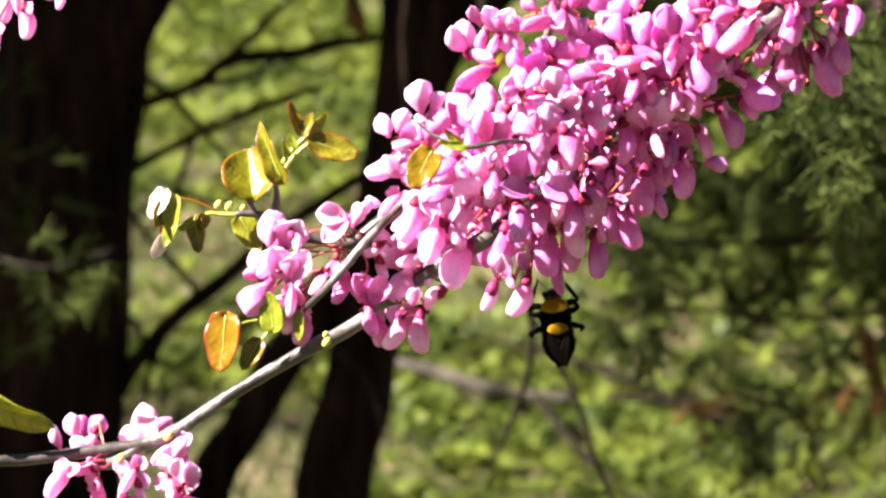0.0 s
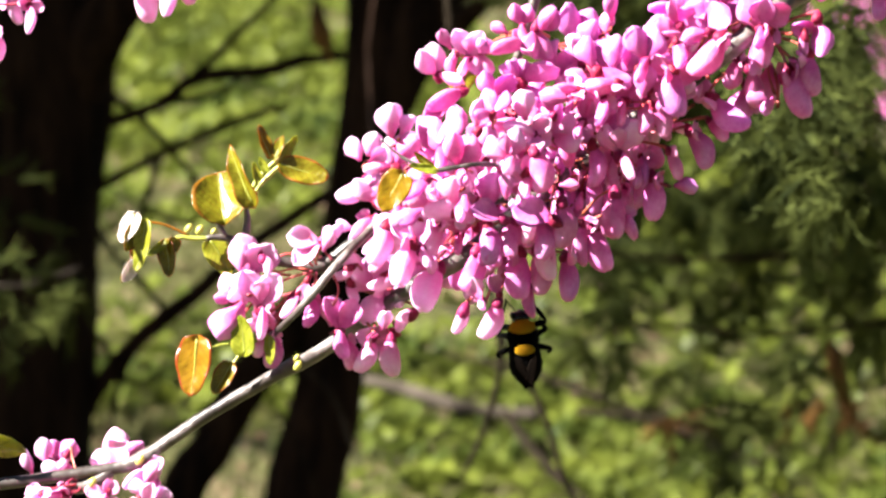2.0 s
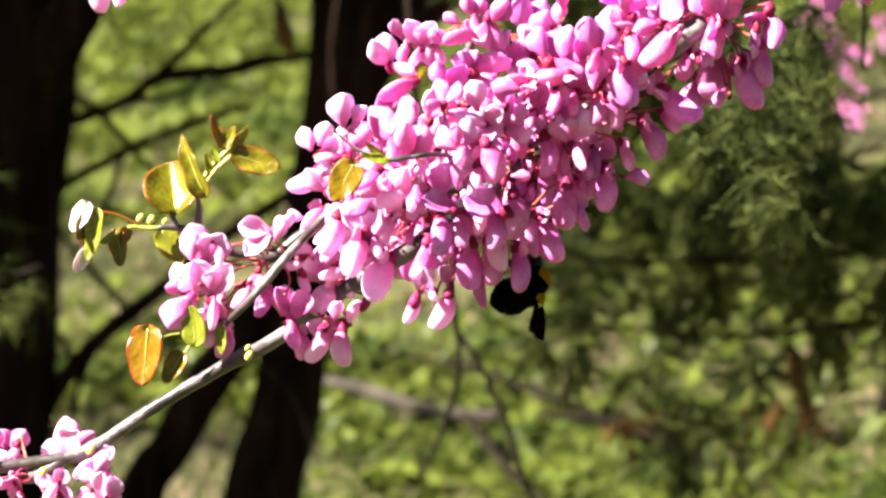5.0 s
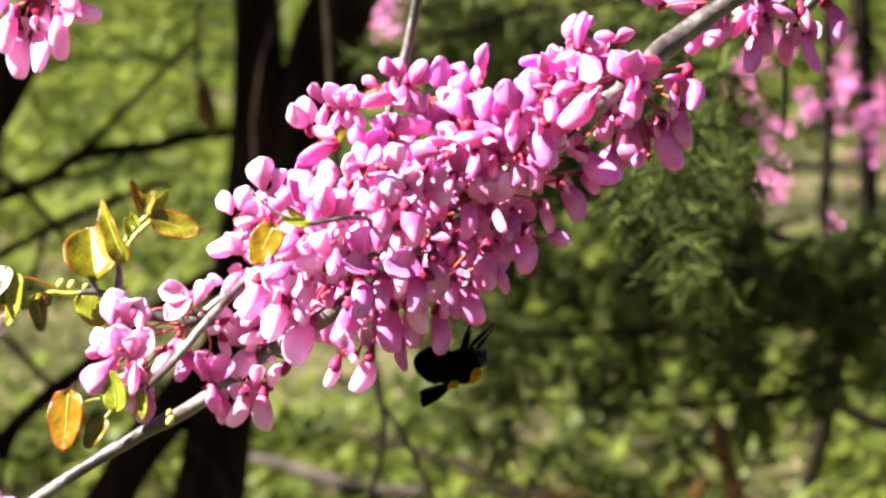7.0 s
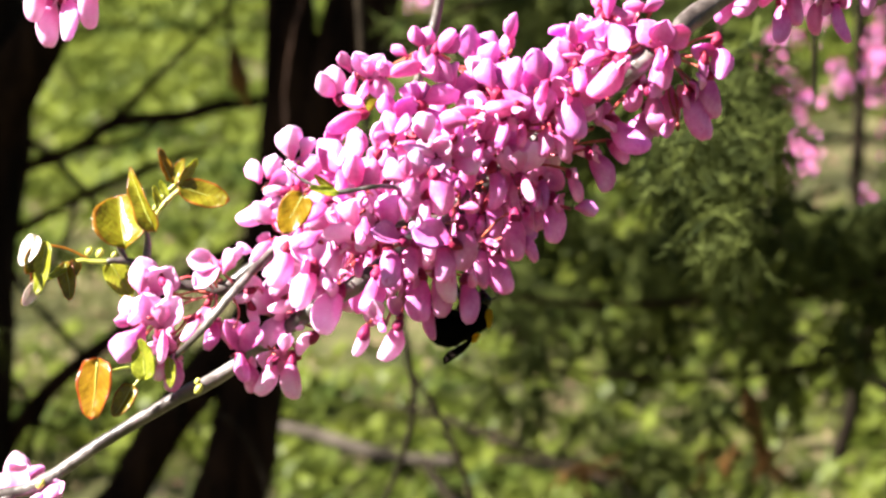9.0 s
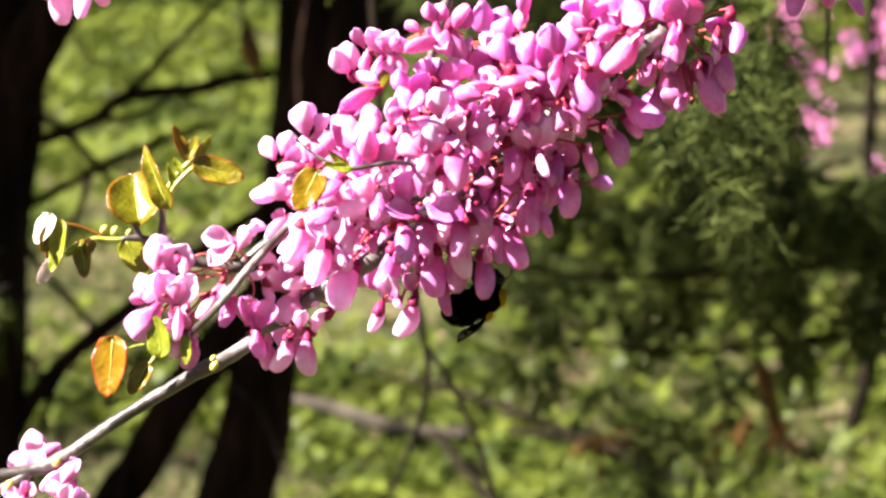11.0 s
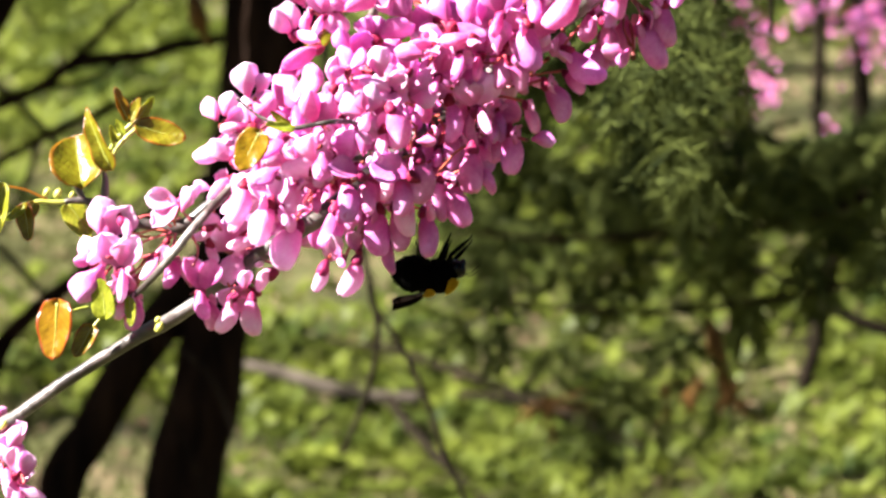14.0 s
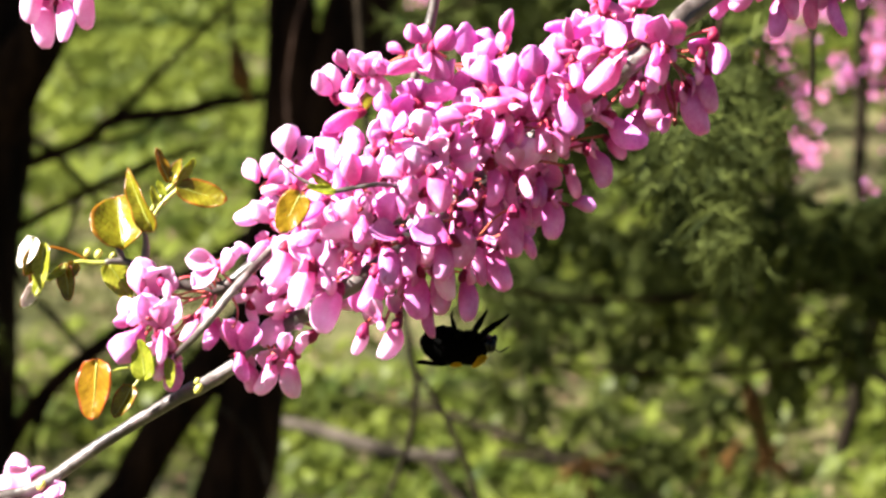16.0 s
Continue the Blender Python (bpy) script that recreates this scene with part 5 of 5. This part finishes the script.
passing_bee, passing_wings, passing_belly = make_bee("small_bee", "small tawny bee flying past the young leaves", TAWNY, 0.00052)


def wing_pose(side, open_, lift, k=0.00098, twist=0):
    """A wing on its root: degrees out from the body, up from the back, and of twist on its length."""
    return Matrix.Translation((-4.4 * k, side * 2.7 * k, 4.3 * k)) @ pose(0, 0, 0, 0, 0, -side * open_) @ pose(0, 0, 0, 0, lift, 0) @ pose(0, 0, 0, side * twist, 0, 0)


def belly_pose(curl, k=0.00098):
    """The abdomen on its waist, curled under by so many degrees."""
    return Matrix.Translation((-2.5 * k, 0, 0)) @ pose(0, 0, 0, 0, -curl, 0)


passing_belly.matrix_basis = belly_pose(10, 0.00052) @ Matrix.Diagonal((0.00052, 0.00052, 0.00052, 1))


def sway(across, down, degrees):
    """The redbud's pose when its boughs have swung by so many grid steps and degrees, as seen from the tripod place."""
    c = at(784, 441, D)
    shift = (RIGHT * across - UP * down) * D * STEP
    return Matrix.Translation(c + shift) @ Matrix.Rotation(radians(degrees), 4, AHEAD) @ Matrix.Translation(-c) @ Matrix.Translation(REDBUD_FOOT)


def motions():
    # the boughs lift a little in a slow breeze
    SWAY = [(0, 0, 0, 0), (2.5, 0.2, 0.2, 0), (3.2, 0, 0.4, 0), (5.3, 0.6, -2.4, -0.24), (6.5, 1.0, -4.2, -0.12), (7.5, 0, -3.6, -0.2), (8.2, 0, -3.2, -0.24), (10.3, 0.2, -5.6, -0.42), (11.5, 0.8, -5.8, -0.5), (13.0, 0.8, -7.2, -0.68), (14.0, 1.2, -7.8, -0.68), (15.0, 0.9, -7.2, -0.66), (16.0, 0.8, -7.0, -0.72)]
    walk(redbud, [(t, sway(a, b, r)) for t, a, b, r in SWAY])
    bd = D - 0.008
    # t, across, down, head direction, back direction
    BEE = [
        (0, 983, 560, (-0.13, 0.95, 0.0), (0.0, 0.1, 1)),
        (0.5, 978, 554, (-0.4, 0.9, 0.0), (-0.05, 0.1, 1)),
        (1, 981, 553, (-0.25, 0.95, 0.0), (0.0, 0.1, 1)),
        (1.5, 970, 555, (-0.06, 0.95, 0.0), (0.0, 0.1, 1)),
        (2, 977, 558, (-0.1, 0.95, 0.0), (0.0, 0.1, 1)),
        (2.3, 975, 557, (-0.2, 0.95, 0.05), (-0.2, 0.05, 1)),
        (2.45, 970, 556, (-0.28, 0.93, 0.1), (-0.35, 0.0, 0.9)),
        (2.6, 966, 553, (-0.5, 0.84, 0.12), (-0.75, -0.35, 0.6)),
        (2.8, 962, 549, (-0.87, 0.42, 0.05), (-0.42, -0.87, 0.35)),
        (3, 942, 542, (-0.97, -0.05, 0.0), (-0.1, -1, 0.25)),
        (3.2, 968, 565, (-0.97, -0.1, 0.0), (-0.1, -1, 0.25)),
        (4.2, 1032, 517, (-0.2, 0.9, -0.2), (0.2, -0.1, 1)),
        (5.3, 1097, 469, (0.45, 0.89, -0.1), (0.89, -0.45, 0.2)),
        (5.5, 1104, 478, (0.45, 0.89, -0.1), (0.89, -0.45, 0.2)),
        (6, 1087, 482, (0.70, 0.70, -0.12), (0.70, -0.70, 0.06)),
        (6.5, 1089, 482, (0.70, 0.70, -0.12), (0.70, -0.70, 0.06)),
        (7, 1096, 510, (0.97, 0.2, 0.0), (0.2, -1, 0.2)),
        (7.5, 1079, 501, (0.85, 0.5, -0.1), (0.5, -0.85, 0.2)),
        (8, 1073, 477, (0.70, 0.70, -0.12), (0.70, -0.70, 0.06)),
        (8.2, 1068, 477, (0.70, 0.70, -0.12), (0.70, -0.70, 0.06)),
        (10.3, 1061, 476, (0.70, 0.70, -0.12), (0.70, -0.70, 0.06)),
        (10.5, 1075, 483, (0.70, 0.70, -0.12), (0.70, -0.70, 0.06)),
        (11, 1061, 481, (0.70, 0.70, -0.12), (0.70, -0.70, 0.06)),
        (11.5, 1069, 489, (0.70, 0.70, -0.12), (0.70, -0.70, 0.06)),
        (12, 1069, 489, (0.70, 0.70, -0.12), (0.70, -0.70, 0.06)),
        (12.5, 1067, 488, (0.70, 0.70, -0.12), (0.70, -0.70, 0.06)),
        (13, 1065, 488, (0.70, 0.70, -0.12), (0.70, -0.70, 0.06)),
        (13.3, 1076, 512, (0.6, 0.8, -0.1), (0.8, -0.6, 0.2)),
        (13.5, 1088, 506, (0.69, 0.72, 0.0), (0.72, -0.69, 0.2)),
        (14, 1078, 516, (0.97, 0.12, 0.0), (0.1, -1, 0.2)),
        (14.5, 1071, 533, (0.98, -0.05, 0.0), (0.0, -1, -0.04)),
        (15, 1063, 528, (0.98, -0.05, 0.0), (0.0, -1, -0.04)),
        (15.5, 1067, 531, (0.98, -0.05, 0.0), (0.0, -1, -0.04)),
        (16, 1060, 531, (0.98, -0.03, 0.0), (0.0, -1, -0.04)),
    ]
    walk(bumblebee, [(t, bee_pose(u, v, bd, h, b)) for t, u, v, h, b in BEE])
    # wings: t, degrees out, degrees up, twist
    FLAP = [(0, -10, 2, 0), (0.4, -9, 3, 0), (1.0, -6, 2, 0), (1.5, -7, 3, 0), (2.0, -11, 3, 0), (2.4, -10, 4, 0), (2.6, 4, 10, 0), (2.8, 2, 2, 10), (3.2, 0, 0, 16), (5.3, 10, 25, 60), (5.6, 8, 24, 60), (6.0, 4, 4, 50), (6.5, 2, 2, 45), (7.0, 25, 20, 55), (7.5, 6, 8, 45), (8.0, 4, 0, 45), (10.5, 0, -6, 40), (13.0, 2, 0, 45), (13.4, 24, 24, 60), (13.7, 28, 26, 60), (14.0, 10, 16, 40), (14.5, 0, 4, 20), (16.0, 0, 2, 20)]
    CURL = [(0, 0), (2.3, 6), (2.6, 44), (2.8, 26), (3.0, 6), (3.2, 4), (5.3, 45), (5.6, 45), (6.0, 24), (6.5, 22), (7.0, 15), (7.5, 20), (8.0, 20), (10.5, 18), (13.0, 20), (13.5, 35), (14.0, 10), (14.5, 2), (16.0, 0)]
    walk(bee_belly, [(t, belly_pose(c)) for t, c in CURL])
    for wing, side in zip(bee_wings, (1, -1)):
        walk(wing, [(t, wing_pose(side, a, c, twist=w)) for t, a, c, w in FLAP])
    k = 0.00052
    fly = [(0, -160, 560), (1.1, -20, 520), (1.3, 226, 482), (1.4, 262, 428), (1.5, 322, 320), (1.6, 420, 60), (1.8, 620, -520), (16, 700, -900)]
    walk(passing_bee, [(t, bee_pose(u, v, D + 0.05 if t < 9 else D + 0.3, (0.75, 0.45, 0.1) if t < 1.35 else (0.5, 0.8, 0.1), (-0.3, 0.7, 0.4))) for t, u, v in fly])
    for wing, side in zip(passing_wings, (1, -1)):
        walk(wing, [(0, wing_pose(side, 70, 20, k)), (1.3, wing_pose(side, 75, 40, k)), (1.4, wing_pose(side, 80, 10, k)), (1.5, wing_pose(side, 70, 45, k)), (16, wing_pose(side, 60, 20, k))])


motions()
